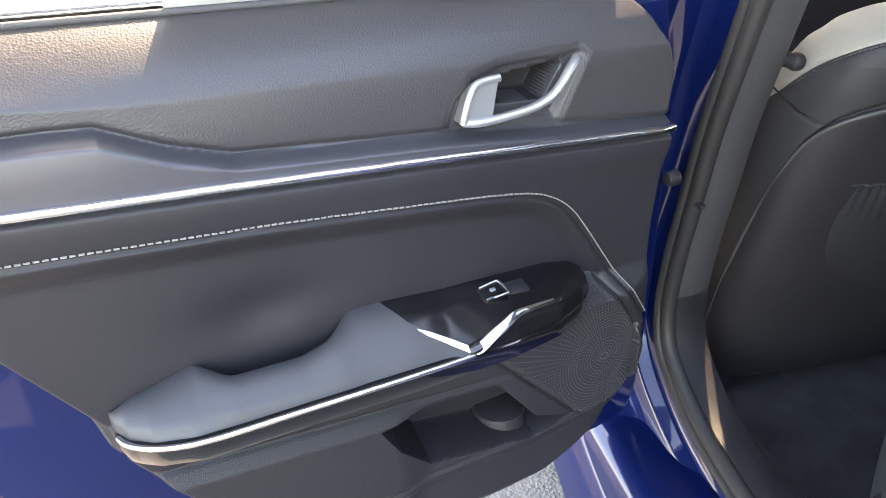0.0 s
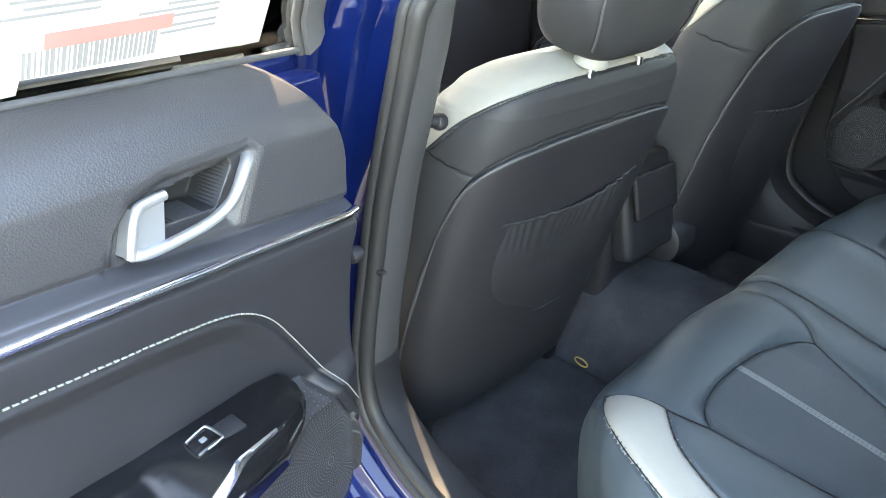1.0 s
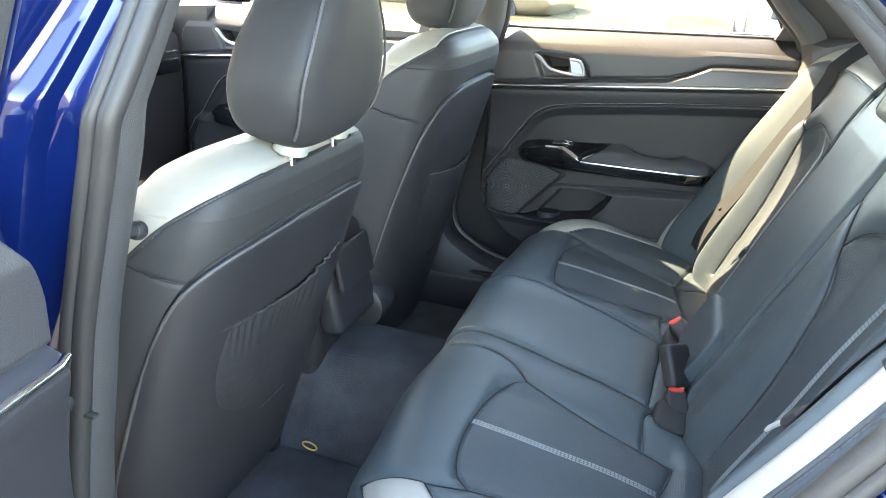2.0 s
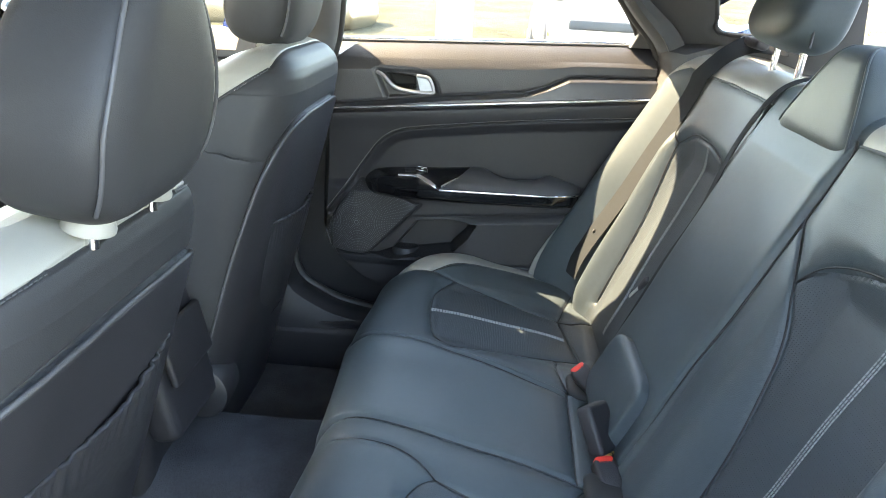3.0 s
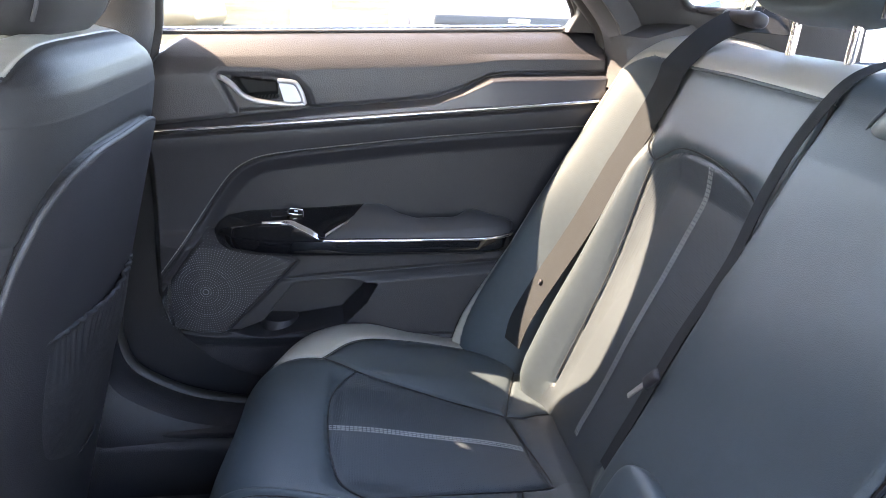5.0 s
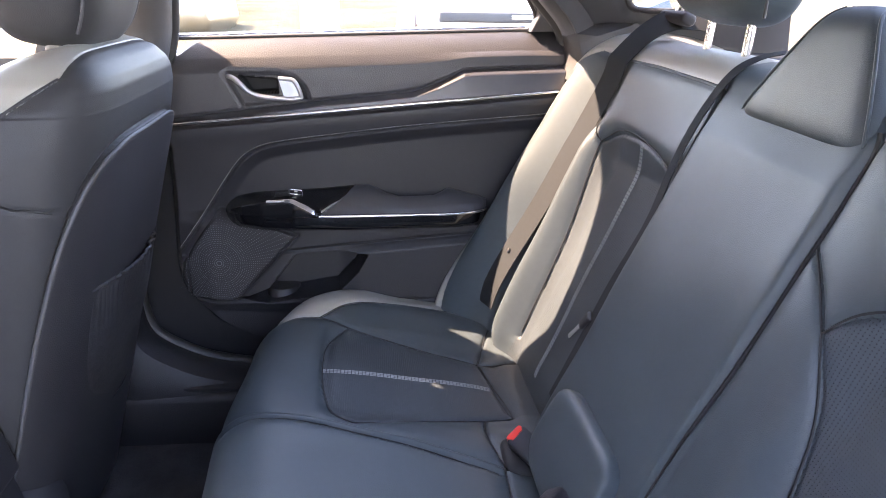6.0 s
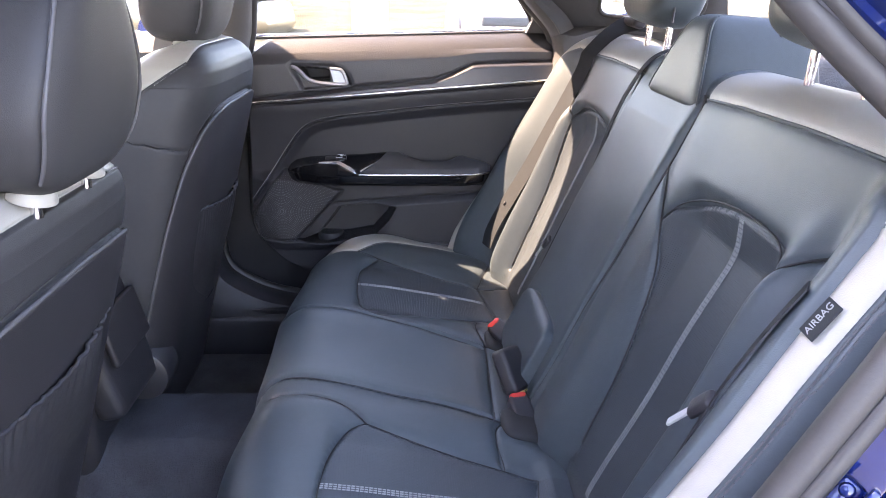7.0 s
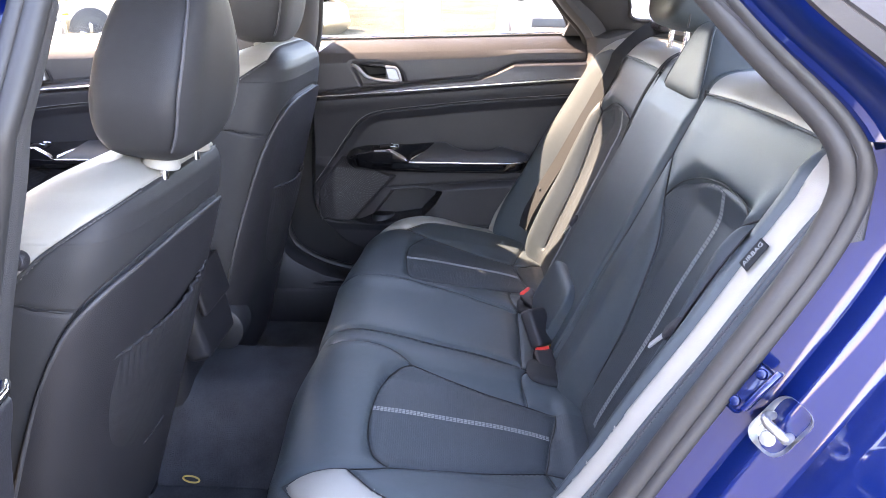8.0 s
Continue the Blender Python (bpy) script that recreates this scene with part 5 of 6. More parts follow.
def rear_door(side, label):
    door = thing("rear_door", label, "car door")
    door_card(side, door)
    armrest(side, door)
    w = placed(side)
    out = [tuple(p) for p in resample(DOOR_OUT, 0.03)]
    slab("door_skin", [(a if side < 0 else a * 1.14, min(z if side < 0 else z - 0.06, 1.045)) for a, z in out], -0.150, -0.080, side, M_BLUE, door, "blue metallic door skin", 0.018)
    slab("door_shell", [(a * (0.985 if side < 0 else 1.10), min(z * 0.985 + 0.012 - (0 if side < 0 else 0.05), 1.02)) for a, z in out], -0.084, -0.045, side, M_BLUE if side < 0 else M_PLASTIC, door, "inner door shell", 0.008)
    fo, fi = ([(a, raised(z)) for a, z in q] for q in (FRAME_OUT, FRAME_IN))
    fo, fi = resample(fo, 0.02), resample(fi, 0.02)
    k = max(len(fo), len(fi))

    def even(q):
        s = np.linspace(0, 1, len(q))
        t = np.linspace(0, 1, k)
        return np.stack([np.interp(t, s, q[:, c]) for c in range(2)], 1)
    fo, fi = even(fo), even(fi)

    def frame_ring(name, o, i, d0, d1, mat, lab):
        verts, faces = [], []
        for p, q in zip(o, i):
            mid = (p + q) / 2
            verts += [tuple(w(d0, *p)), tuple(w(d1, *p)), tuple(w(d1 + 0.004, *mid)), tuple(w(d1, *q)), tuple(w(d0, *q))]
        for j in range(k - 1):
            for c in range(5):
                e = (c + 1) % 5
                faces.append((5 * j + c, 5 * j + e, 5 * j + 5 + e, 5 * j + 5 + c))
        faces += [tuple(range(5)), tuple(5 * (k - 1) + c for c in range(5))[::-1]]
        return raw(name, verts, faces, mat, door, lab)

    # the inward lean of the upper door: the frame follows the roof
    frame_ring("window_frame", fo, fi + (fo - fi) * 0.45, -0.085, -0.046, M_BLUE, "blue painted window frame")
    frame_ring("frame_trim", fo + (fi - fo) * 0.40, fi, -0.065, -0.040, M_PILLAR, "grey plastic window frame trim")
    tube("frame_seal", [w(-0.052, *p) for p in fi], 0.006, M_RUBBER, door, "black glass run seal", step=None, up=(0.3, 0.9, 0.1), seg=8)
    gp = [tuple(p + (q - p) * 0.2) for p, q in zip(fi, fo)]
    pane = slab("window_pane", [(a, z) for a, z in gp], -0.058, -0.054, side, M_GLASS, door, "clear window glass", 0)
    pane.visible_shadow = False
    tube("belt_seal", [w(-0.047, a, 1.066 + np.interp(a, [-0.5, -0.4, 0.3], [0.006, 0.006, -0.020])) for a in np.linspace(-0.42, 0.295, 14)], 0.0035, M_PILLAR, door, "dark belt line seal", step=None, up=(0, 0, 1), seg=8)
    tube("belt_moulding", [w(-0.075, a, 1.068 + np.interp(a, [-0.5, -0.4, 0.3], [0.006, 0.006, -0.020])) for a in np.linspace(-0.42, 0.295, 14)], 0.006, M_CHROME, door, "bright outer belt moulding", step=None, up=(0, 0, 1), seg=8)
    # quarter panel behind the glass
    slab("quarter_trim", [(-0.420, 1.070), (-0.520, 1.070), (-0.505, 1.125), (-0.44, 1.185), (-0.425, 1.14), (-0.432, 1.10)], -0.060, -0.018, side, M_PILLAR, door, "dark corner trim behind the glass", 0.004)
    if side < 0:
        M = door_matrix(side)
        part("check_bolt", cyl(0.011, 0.009, 0.018, M @ pose(-0.035, 0.355, 0.79, 90), 16, 0.003), M_PLASTIC, door, "black door stop bolt")
    return door


rear_door(-1, "open rear car door with dark trim, chrome strip and piano-black armrest")
rear_door(1, "closed rear car door with dark trim, chrome strip and piano-black armrest")

front_door = thing("front_door", "closed front car door with dark trim, chrome strip and piano-black armrest", "car door")
door_card(2, front_door)
armrest(2, front_door)
slab("door_skin", [(-0.62, 1.08), (-0.60, 0.40), (0.55, 0.40), (0.60, 0.75), (0.56, 1.04)], -0.150, -0.055, 2, M_BLUE, front_door, "blue metallic door skin", 0.018)
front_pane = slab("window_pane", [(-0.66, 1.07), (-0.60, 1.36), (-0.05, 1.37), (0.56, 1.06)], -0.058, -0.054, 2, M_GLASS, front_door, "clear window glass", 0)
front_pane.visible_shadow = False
wf = placed(2)
for line in ([(-0.655, 1.08), (-0.60, 1.385)], [(-0.62, 1.385), (-0.05, 1.39), (0.20, 1.30), (0.62, 1.06)]):
    q = resample(line, 0.02)
    tube("frame_trim", [wf(-0.045, a, z) for a, z in q], 0.024, M_PILLAR, front_door, "dark window frame trim", step=None, up=(1, 0.1, 0.1), seg=10)
raw("front_card", [tuple(wf(d, a, z)) for d in (0.006, -0.05) for a, z in ((0.20, 0.43), (0.62, 0.43), (0.62, 1.02), (0.20, 1.05))], [(0, 1, 2, 3), (7, 6, 5, 4), (0, 4, 5, 1), (1, 5, 6, 2), (2, 6, 7, 3), (3, 7, 4, 0)], M_DOOR, front_door, "dark front end of the door card", smooth=False)

# window price sheet taped inside the near door's glass
price_sheet = thing("window_sheet", "white printed sheet with a red band taped to glass", "paper sheet")
NM = door_matrix(-1) @ pose(-0.05, 0, 1.072, 0, 26.57, 0) @ pose(0.05, 0, -1.072)
part("sheet", rbox((0.0008, 0.46, 0.250), NM @ pose(-0.0505, 0.022, 1.184), 0, 1), M_PAPER, price_sheet)
rs = random.Random(4)
for col in range(3):
    z = 1.300
    a0 = 0.070 - 0.115 * col + 0.07
    while z > (1.085 if col == 0 else 1.115):
        wd = rs.uniform(0.05, 0.098)
        part("print_line", rbox((0.0006, wd, 0.0022), NM @ pose(-0.0498, a0 + (0.10 - wd) / 2, z), 0, 1), M_INK, price_sheet)
        z -= rs.choice((0.006, 0.006, 0.009))
part("print_band", rbox((0.0006, 0.11, 0.013), NM @ pose(-0.0497, 0.088, 1.101), 0, 1), M_INKRED, price_sheet, "red band")
for i in range(26):
    part("print_bar", rbox((0.0006, rs.uniform(0.0008, 0.003), 0.022), NM @ pose(-0.0497, 0.128 - 0.0044 * i, 1.083), 0, 1), M_INK, price_sheet)


# ---- car body round the openings ----
LOOP = [(0.215, 1.36), (0.238, 1.22), (0.266, 1.072), (0.305, 0.93), (0.336, 0.817), (0.358, 0.70), (0.376, 0.60), (0.384, 0.51), (0.368, 0.445), (0.321, 0.406), (0.243, 0.372),
        (0.12, 0.352), (-0.02, 0.350), (-0.13, 0.385), (-0.195, 0.45), (-0.25, 0.54), (-0.32, 0.669), (-0.37, 0.765), (-0.426, 0.87), (-0.470, 0.955), (-0.490, 1.01), (-0.491, 1.044),
        (-0.472, 1.085), (-0.412, 1.145), (-0.34, 1.205), (-0.20, 1.295), (-0.05, 1.345), (0.10, 1.368), (0.18, 1.372), (0.215, 1.36)]
LOOP = [(y, raised(z)) for y, z in LOOP]
LOOP_PTS = resample(LOOP, 0.012)[:-1]
LT = np.roll(LOOP_PTS, -1, 0) - np.roll(LOOP_PTS, 1, 0)
LT /= np.linalg.norm(LT, axis=1)[:, None]
LOOP_N = np.stack([LT[:, 1], -LT[:, 0]], 1)
if ((LOOP_PTS - LOOP_PTS.mean(0)) * LOOP_N).sum() < 0:
    LOOP_N = -LOOP_N


def side_x(z):
    return -0.742 + 0.50 * max(0.0, z - 1.06)


def loop_ring(name, profile, mat, parent, label, sgn, keep=lambda y, z: True, closed_profile=False):
    """Lofts a profile of (away from the opening, towards outside) round the door opening."""
    k, verts, faces = len(profile), [], []
    n = len(LOOP_PTS)
    for (y, z), (ny, nz) in zip(LOOP_PTS, LOOP_N):
        g = np.interp(z, [0.3, 0.36, 0.5, 1.0, 1.30], [0.9, 0.9, 1.0, 1.0, 0.22])
        g = g * (0.30 if y < -0.15 and 1.06 < z < 1.39 else 1.0)
        for o, dx in profile:
            oo = o * (g if o > 0.03 else 1)
            dx = dx * (0.45 if dx < -0.035 and z > 1.18 else 1.0)
            verts.append((-sgn * (side_x(z) - dx * (0.55 + 0.45 * g)), y + ny * oo, z + nz * oo))
    for i in range(n):
        j = (i + 1) % n
        if not (keep(*LOOP_PTS[i]) and keep(*LOOP_PTS[j])):
            continue
        for c in range(k if closed_profile else k - 1):
            e = (c + 1) % k
            faces.append((i * k + c, i * k + e, j * k + e, j * k + c))
    return raw(name, verts, faces, mat, parent, label, sharp=32)


QUARTER = [(-0.575, 1.150), (-0.580, 1.128), (-0.600, 1.118), (-0.640, 1.116), (-0.72, 1.118), (-0.79, 1.126), (-0.80, 1.150), (-0.78, 1.20), (-0.72, 1.245), (-0.62, 1.265), (-0.560, 1.255), (-0.548, 1.225), (-0.560, 1.19)]
car = thing("car_body", "blue metallic car body with black rubber door seals", "car")
for sgn in (-1, 1):
    lip = -0.012 if sgn < 0 else 0.002
    loop_ring("body_side", [(0.004, lip), (0.012, 0.003), (0.024, 0.006), (0.046, 0.010), (0.054, 0.016), (0.060, 0.036), (0.068, 0.042), (0.092, 0.046), (0.100, 0.053), (0.108, 0.085), (0.116, 0.095), (0.128, 0.118),
                            (0.142, 0.140), (0.165, 0.152), (0.22, 0.162), (0.30, 0.165), (0.30, 0.10), (0.12, 0.02 - lip), (0.02, 0.030 + 5 * lip if sgn < 0 else 0.004)], M_BLUE, car, "blue painted door aperture and side", sgn, closed_profile=True)
    seal = [(side_x(z) * 1.0, y, z) for y, z in LOOP_PTS]
    for off, out, r in ((-0.002, 0.004, 0.0125), (0.010, 0.014, 0.008)):
        pts = [(-sgn * (side_x(z) - out), y + ny * off, z + nz * off) for (y, z), (ny, nz) in zip(LOOP_PTS, LOOP_N)]
        v, f = sweep(pts, ring(r, 12), (1, 0, 0), True)
        raw("door_seal", v, f, M_RUBBER, car, "black rubber door seal", sharp=70)
    loop_ring("pillar_trim", [(-0.004, -0.006), (-0.006, -0.022), (-0.001, -0.050), (0.012, -0.072), (0.05, -0.088), (0.11, -0.092), (0.20, -0.080), (0.20, -0.07), (0.02, -0.03)], M_PILLAR, car, "grey plastic pillar trim", sgn,
              keep=lambda y, z: (y > 0.15 and z > 0.52) or z > (1.07 if y < -0.2 and sgn < 0 else 0.985), closed_profile=True)
    loop_ring("sill_trim", [(-0.004, -0.006), (-0.006, -0.022), (-0.001, -0.050), (0.012, -0.072), (0.05, -0.088), (0.11, -0.092), (0.20, -0.080), (0.20, -0.07), (0.02, -0.03)], M_PLASTIC, car, "black plastic sill trim", sgn,
              keep=lambda y, z: (y > 0.15 and z < 0.53) or (z < 0.40 and y > -0.05), closed_profile=True)
    loop_ring("quarter_moulding", [(0.165, 0.150), (0.170, 0.166), (0.24, 0.174), (0.25, 0.170), (0.26, 0.174), (0.40, 0.176), (0.41, 0.170), (0.42, 0.176), (0.60, 0.176), (0.60, 0.10), (0.17, 0.10)], M_RUBBER, car, "black moulding round the rear quarter glass", sgn,
              keep=lambda y, z: y < -0.16 and 1.07 < z < 1.385, closed_profile=True)
    loop_ring("quarter_outer_glass", [(0.59, 0.168), (1.6, 0.150), (1.6, 0.12), (0.59, 0.12)], M_GLOSS, car, "dark rear quarter glass", sgn,
              keep=lambda y, z: y < -0.16 and 1.07 < z < 1.385, closed_profile=True)
    part("seal_joint", rbox((0.010, 0.032, 0.006), pose(sgn * 0.748, 0.346, 0.707), 0.002), M_RUBBER, car, "moulded seal joint")
    # rocker with a plastic scuff plate
    part("scuff_plate", rbox((0.085, 0.52, 0.014), pose(sgn * 0.700, 0.10, 0.346, 0, sgn * -8, 0), 0.005), M_PLASTIC, car, "black scuff plate on the sill")
    part("rocker", rbox((0.16, 3.6, 0.15), pose(sgn * 0.80, 0.1, 0.24), 0.04, 3), M_BLUE, car, "blue rocker panel")
    # rear wing, front wing
    part("rear_quarter", rbox((0.13, 1.50, 0.62), pose(sgn * 0.835, -1.50, 0.72), 0.05, 3), M_BLUE, car, "blue rear quarter panel")
    part("front_wing", rbox((0.13, 1.05, 0.55), pose(sgn * 0.84, 2.05, 0.70), 0.05, 3), M_BLUE, car, "blue front wing")
    # inner C-pillar trim sweeping from the door seal to the rear glass
    rows = []
    for t in np.linspace(0, 1, 110):
        z = 0.98 + 0.40 * t
        yd = np.interp(z, [0.98, 1.044, 1.085, 1.145, 1.205, 1.295, 1.345, 1.40], [-0.495, -0.496, -0.478, -0.418, -0.346, -0.206, -0.056, 0.0])
        xs = -side_x(z) - 0.012
        yr = -0.86 + 0.10 * t * t - 0.10 * (1 - t) ** 3
        row = []
        for u in np.linspace(0, 1, 120):
            e = u * u * (3 - 2 * u)
            row.append((sgn * (xs - 0.045 * math.sin(math.pi * u) - 0.16 * e * (0.4 + 0.6 * t) + 0.03 * (u < 0.05)), yd + (yr - yd) * u, z + 0.015 * math.sin(math.pi * u) - 0.03 * e * (1 - t)))
        rows.append(row)
    grid = np.array(rows)
    hole = resample(QUARTER + QUARTER[:1], 0.006)
    flat = grid[..., 1:].reshape(-1, 2)
    dist, close = near_line(flat, hole)
    snap = dist < 0.0022
    flat = np.where(snap[:, None], close, flat)
    dent = np.where(inside(flat, hole), 0, np.exp(-(dist / 0.014) ** 2) * 0.012).reshape(grid.shape[:2])
    grid[..., 0] += sgn * dent
    grid[..., 1:] = flat.reshape(grid.shape[0], grid.shape[1], 2)
    mids = (grid[:-1, :-1] + grid[1:, 1:]).reshape(-1, 3)[:, 1:] / 2
    keys = np.where(inside(mids, hole), 1, 0).reshape(grid.shape[0] - 1, -1)
    keys = keys if sgn < 0 else keys[:, ::-1]
    lie = [grid.reshape(-1, 3)[int(np.argmin(((grid[..., 1:].reshape(-1, 2) - h) ** 2).sum(1)))] for h in hole[::2]]
    grid = grid if sgn < 0 else grid[:, ::-1]
    sheet(car, grid, keys, {0: ("pillar_panel", M_PILLAR, "grey moulded rear pillar trim with a quarter window")})
    tube("quarter_seal", [(p[0] + sgn * 0.006, h[0], h[1]) for p, h in zip(lie, hole[::2])], 0.006, M_RUBBER, car, "black seal round the quarter window", step=None, up=(1, 0.1, 0.1), seg=8)
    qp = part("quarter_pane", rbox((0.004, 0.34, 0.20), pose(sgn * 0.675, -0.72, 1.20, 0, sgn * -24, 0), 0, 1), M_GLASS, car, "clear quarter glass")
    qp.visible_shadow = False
    part("outer_pillar", rbox((0.03, 0.95, 0.09), pose(sgn * 0.60, -0.62, 1.345, 13, 0, 0), 0.012), M_BLUE, car, "blue rear roof pillar")
    part("a_pillar", rbox((0.06, 0.95, 0.07), pose(sgn * 0.655, 1.22, 1.21, -27, 0, 0), 0.02), M_PILLAR, car, "front roof pillar")
    part("roof_rail", rbox((0.08, 1.55, 0.06), pose(sgn * 0.600, 0.36, 1.432), 0.02), M_BLUE, car, "blue roof rail")
    part("b_pillar_upper", rbox((0.035, 0.15, 0.36), pose(sgn * 0.650, 0.352, 1.215, 10, sgn * -24, 0), 0.012), M_PILLAR, car, "grey upper door pillar")
part("roof_panel", rbox((1.20, 1.72, 0.03), pose(0, 0.245, 1.468), 0.012), M_BLUE, car, "blue roof panel")
rear_pane = part("rear_window", rbox((1.10, 0.82, 0.005), pose(0, -0.985, 1.235, 20.5), 0.001, 1), M_TINT, car, "sloping rear glass")
rear_pane.visible_shadow = False
front_glass = part("windscreen", rbox((1.26, 0.95, 0.005), pose(0, 1.42, 1.230, -25), 0.001, 1), M_GLASS, car, "sloping windscreen")
front_glass.visible_shadow = False
part("parcel_shelf", rbox((1.24, 0.62, 0.02), pose(0, -1.00, 1.035), 0.006), M_CARPET, car, "black carpeted parcel shelf")
part("rear_bulkhead", rbox((1.40, 0.02, 0.80), pose(0, -0.72, 0.62, -8), 0.004), M_CARPET, car, "dark panel behind the bench")
part("boot", rbox((1.60, 1.10, 0.62), pose(0, -1.75, 0.72), 0.06, 3), M_BLUE, car, "blue boot")
part("bonnet", rbox((1.60, 1.05, 0.50), pose(0, 2.15, 0.70), 0.06, 3), M_BLUE, car, "blue bonnet")
near_front = thing("front_door", "closed blue front car door, seen from inside its edge", "car door")
part("door_skin", rbox((0.10, 1.10, 0.66), pose(-0.845, 0.965, 0.71), 0.03, 3), M_BLUE, near_front, "blue metallic door skin")
part("door_trim", rbox((0.08, 1.02, 0.60), pose(-0.745, 0.98, 0.73), 0.03, 3), M_DOOR, near_front, "dark inner door trim")
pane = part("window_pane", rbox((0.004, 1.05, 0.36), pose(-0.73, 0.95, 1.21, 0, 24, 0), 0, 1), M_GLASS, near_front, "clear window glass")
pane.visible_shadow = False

slab("side_trim", [(-0.43, 0.44), (-0.46, 0.80), (-0.475, 0.95), (-0.480, 1.02), (-0.78, 1.02), (-0.78, 0.44)], -0.012, 0.002, 1, M_PLASTIC, car, "black trim between door and bench", 0.002)
part("sill_trim", rbox((0.085, 1.75, 0.14), pose(0.692, 0.45, 0.265), 0.02, 3), M_PLASTIC, car, "black inner sill trim")

for sgn in (-1, 1):
    for wy in (1.78, -1.07):
        tyre = part("wheel", cyl(0.335, 0.335, 0.22, pose(sgn * 0.79, wy, 0.335, 0, 90, 0), 48, 0.03), M_RUBBER, car, "black tyre")
        part("rim", cyl(0.23, 0.22, 0.03, pose(sgn * 0.90, wy, 0.335, 0, 90, 0), 40, 0.008), M_SATIN, tyre, "silver wheel rim")
part("underbody", rbox((1.50, 4.3, 0.06), pose(0, 0.15, 0.155), 0.02), M_PLASTIC, car, "dark underbody")

tagged(part("ceiling", rbox((1.14, 1.68, 0.012), pose(0, 0.245, 1.440), 0.004), M_HEADLINER, None), "pale grey cloth headliner under the roof", "ceiling", kind="structure")

# door striker on the near rear pillar, with the bump stop plate
striker = thing("door_striker", "zinc door striker bolted to the blue pillar", "door striker")
SX, SZ = Vector((0, -0.58, 0.81)).normalized(), Vector((-0.75, 0.54, 0.386)).normalized()
SM = Matrix((SX, SZ.cross(SX), SZ)).transposed().to_4x4()
SM.translation = (-0.774, -0.463, 0.799)
part("base_plate", rbox((0.058, 0.040, 0.006), SM, 0.014, 4), M_STEEL, striker)
for k in (-1, 1):
    part("bolt", cyl(0.0085, 0.0075, 0.004, SM @ pose(k * 0.0175, 0, 0.004), 12, 0.001), M_IRON, striker, "recessed bolt")
tube("hoop", [tuple(SM @ Vector(p)) for p in ((-0.002, -0.012, 0.002), (-0.002, -0.013, 0.03), (0.0, -0.008, 0.040), (0.0, 0.008, 0.040), (0.002, 0.013, 0.03), (0.002, 0.012, 0.002))], 0.0045, M_STEEL, striker, "steel latch hoop", step=0.003, seg=10)
bracket = thing("door_bracket", "blue painted bracket with two screws on the pillar", "bracket")
BM = pose(-0.762, -0.431, 0.833) @ SM.to_3x3().to_4x4()
part("plate", rbox((0.055, 0.022, 0.004), BM, 0.006, 3), M_BLUE, bracket)
part("tab", rbox((0.05, 0.006, 0.022), BM @ pose(0.008, -0.012, 0.010), 0.002), M_BLUE, bracket)
for k in (-1, 1):
    part("screw", cyl(0.006, 0.005, 0.004, BM @ pose(k * 0.018, 0, 0.004), 12, 0.001), M_BLUE, bracket, "painted screw head")

# belt height knob on the near pillar
knob = thing("belt_hook", "black rounded belt guide on the pillar trim", "belt guide")
tube("arm", [(-0.690, 0.352, 0.905), (-0.660, 0.349, 0.902), (-0.640, 0.345, 0.897)], 0.010, M_PLASTIC, knob, step=0.004, seg=12, up=(0, 0, 1))
part("cap", pillow((0.024, 0.024, 0.024), pose(-0.636, 0.345, 0.896), (2.2, 2.2), 20, 12), M_PLASTIC, knob)

# ---- floor, tunnel, mats ----
tagged(part("floor", rbox((1.40, 2.2, 0.04), pose(0, 0.62, 0.198), 0.01), M_CARPET, None), "black carpeted car floor", "floor", kind="structure")
nu, nv = 140, 120
xs, ys = np.linspace(-0.24, 0.24, nu), np.linspace(0.04, 1.5, nv)
X, Y = np.meshgrid(xs, ys)
Zt = 0.214 + np.interp(X, [-0.24, -0.165, -0.14, -0.10, -0.055, -0.02, 0.06, 0.130, 0.148, 0.160, 0.24], [-0.006, 0.0, 0.022, 0.098, 0.165, 0.185, 0.190, 0.188, 0.176, 0.0, -0.006])
for _ in range(3):
    Zt[:, 1:-1] = (Zt[:, :-2] + Zt[:, 1:-1] + Zt[:, 2:]) / 3
tun = sheet(None, np.stack([X, Y, Zt], -1), np.zeros((nv - 1, nu - 1), int), {0: ("floor_tunnel", M_CARPET, "black carpeted floor tunnel")})[0]
tagged(tun, category="floor", kind="structure")


def floor_mat(x0, x1, label):
    mat = thing("floor_mat", label, "floor mat")
    nu, nv = 50, 60
    X, Y = np.meshgrid(np.linspace(x0, x1, nu), np.linspace(0.12, 0.70, nv))
    e = np.minimum(np.minimum(X - x0, x1 - X), np.minimum(Y - 0.12, 0.70 - Y))
    Z = 0.2195 + 0.008 * np.clip(e / 0.008, 0, 1) + 0.003 * np.sin(X * 17 + Y * 5) * np.sin(Y * 13)
    sheet(mat, np.stack([X, Y, Z], -1), np.zeros((nv - 1, nu - 1), int), {0: ("carpet", M_CARPET, "")})
    return mat


near_mat = floor_mat(-0.64, -0.150, "black carpet floor mat with a brass ring")
floor_mat(0.155, 0.64, "black carpet floor mat")
rpts = [(-0.156 + 0.009 * math.cos(t), 0.385 + 0.016 * math.sin(t), 0.243 + 0.004 * math.sin(t)) for t in np.linspace(0, 2 * math.pi, 24, endpoint=False)]
v, f = sweep(rpts, ring(0.0018, 8), (0, 0, 1), True)
raw("mat_ring", v, f, M_YELLOW, near_mat, "yellow mat fixing ring")

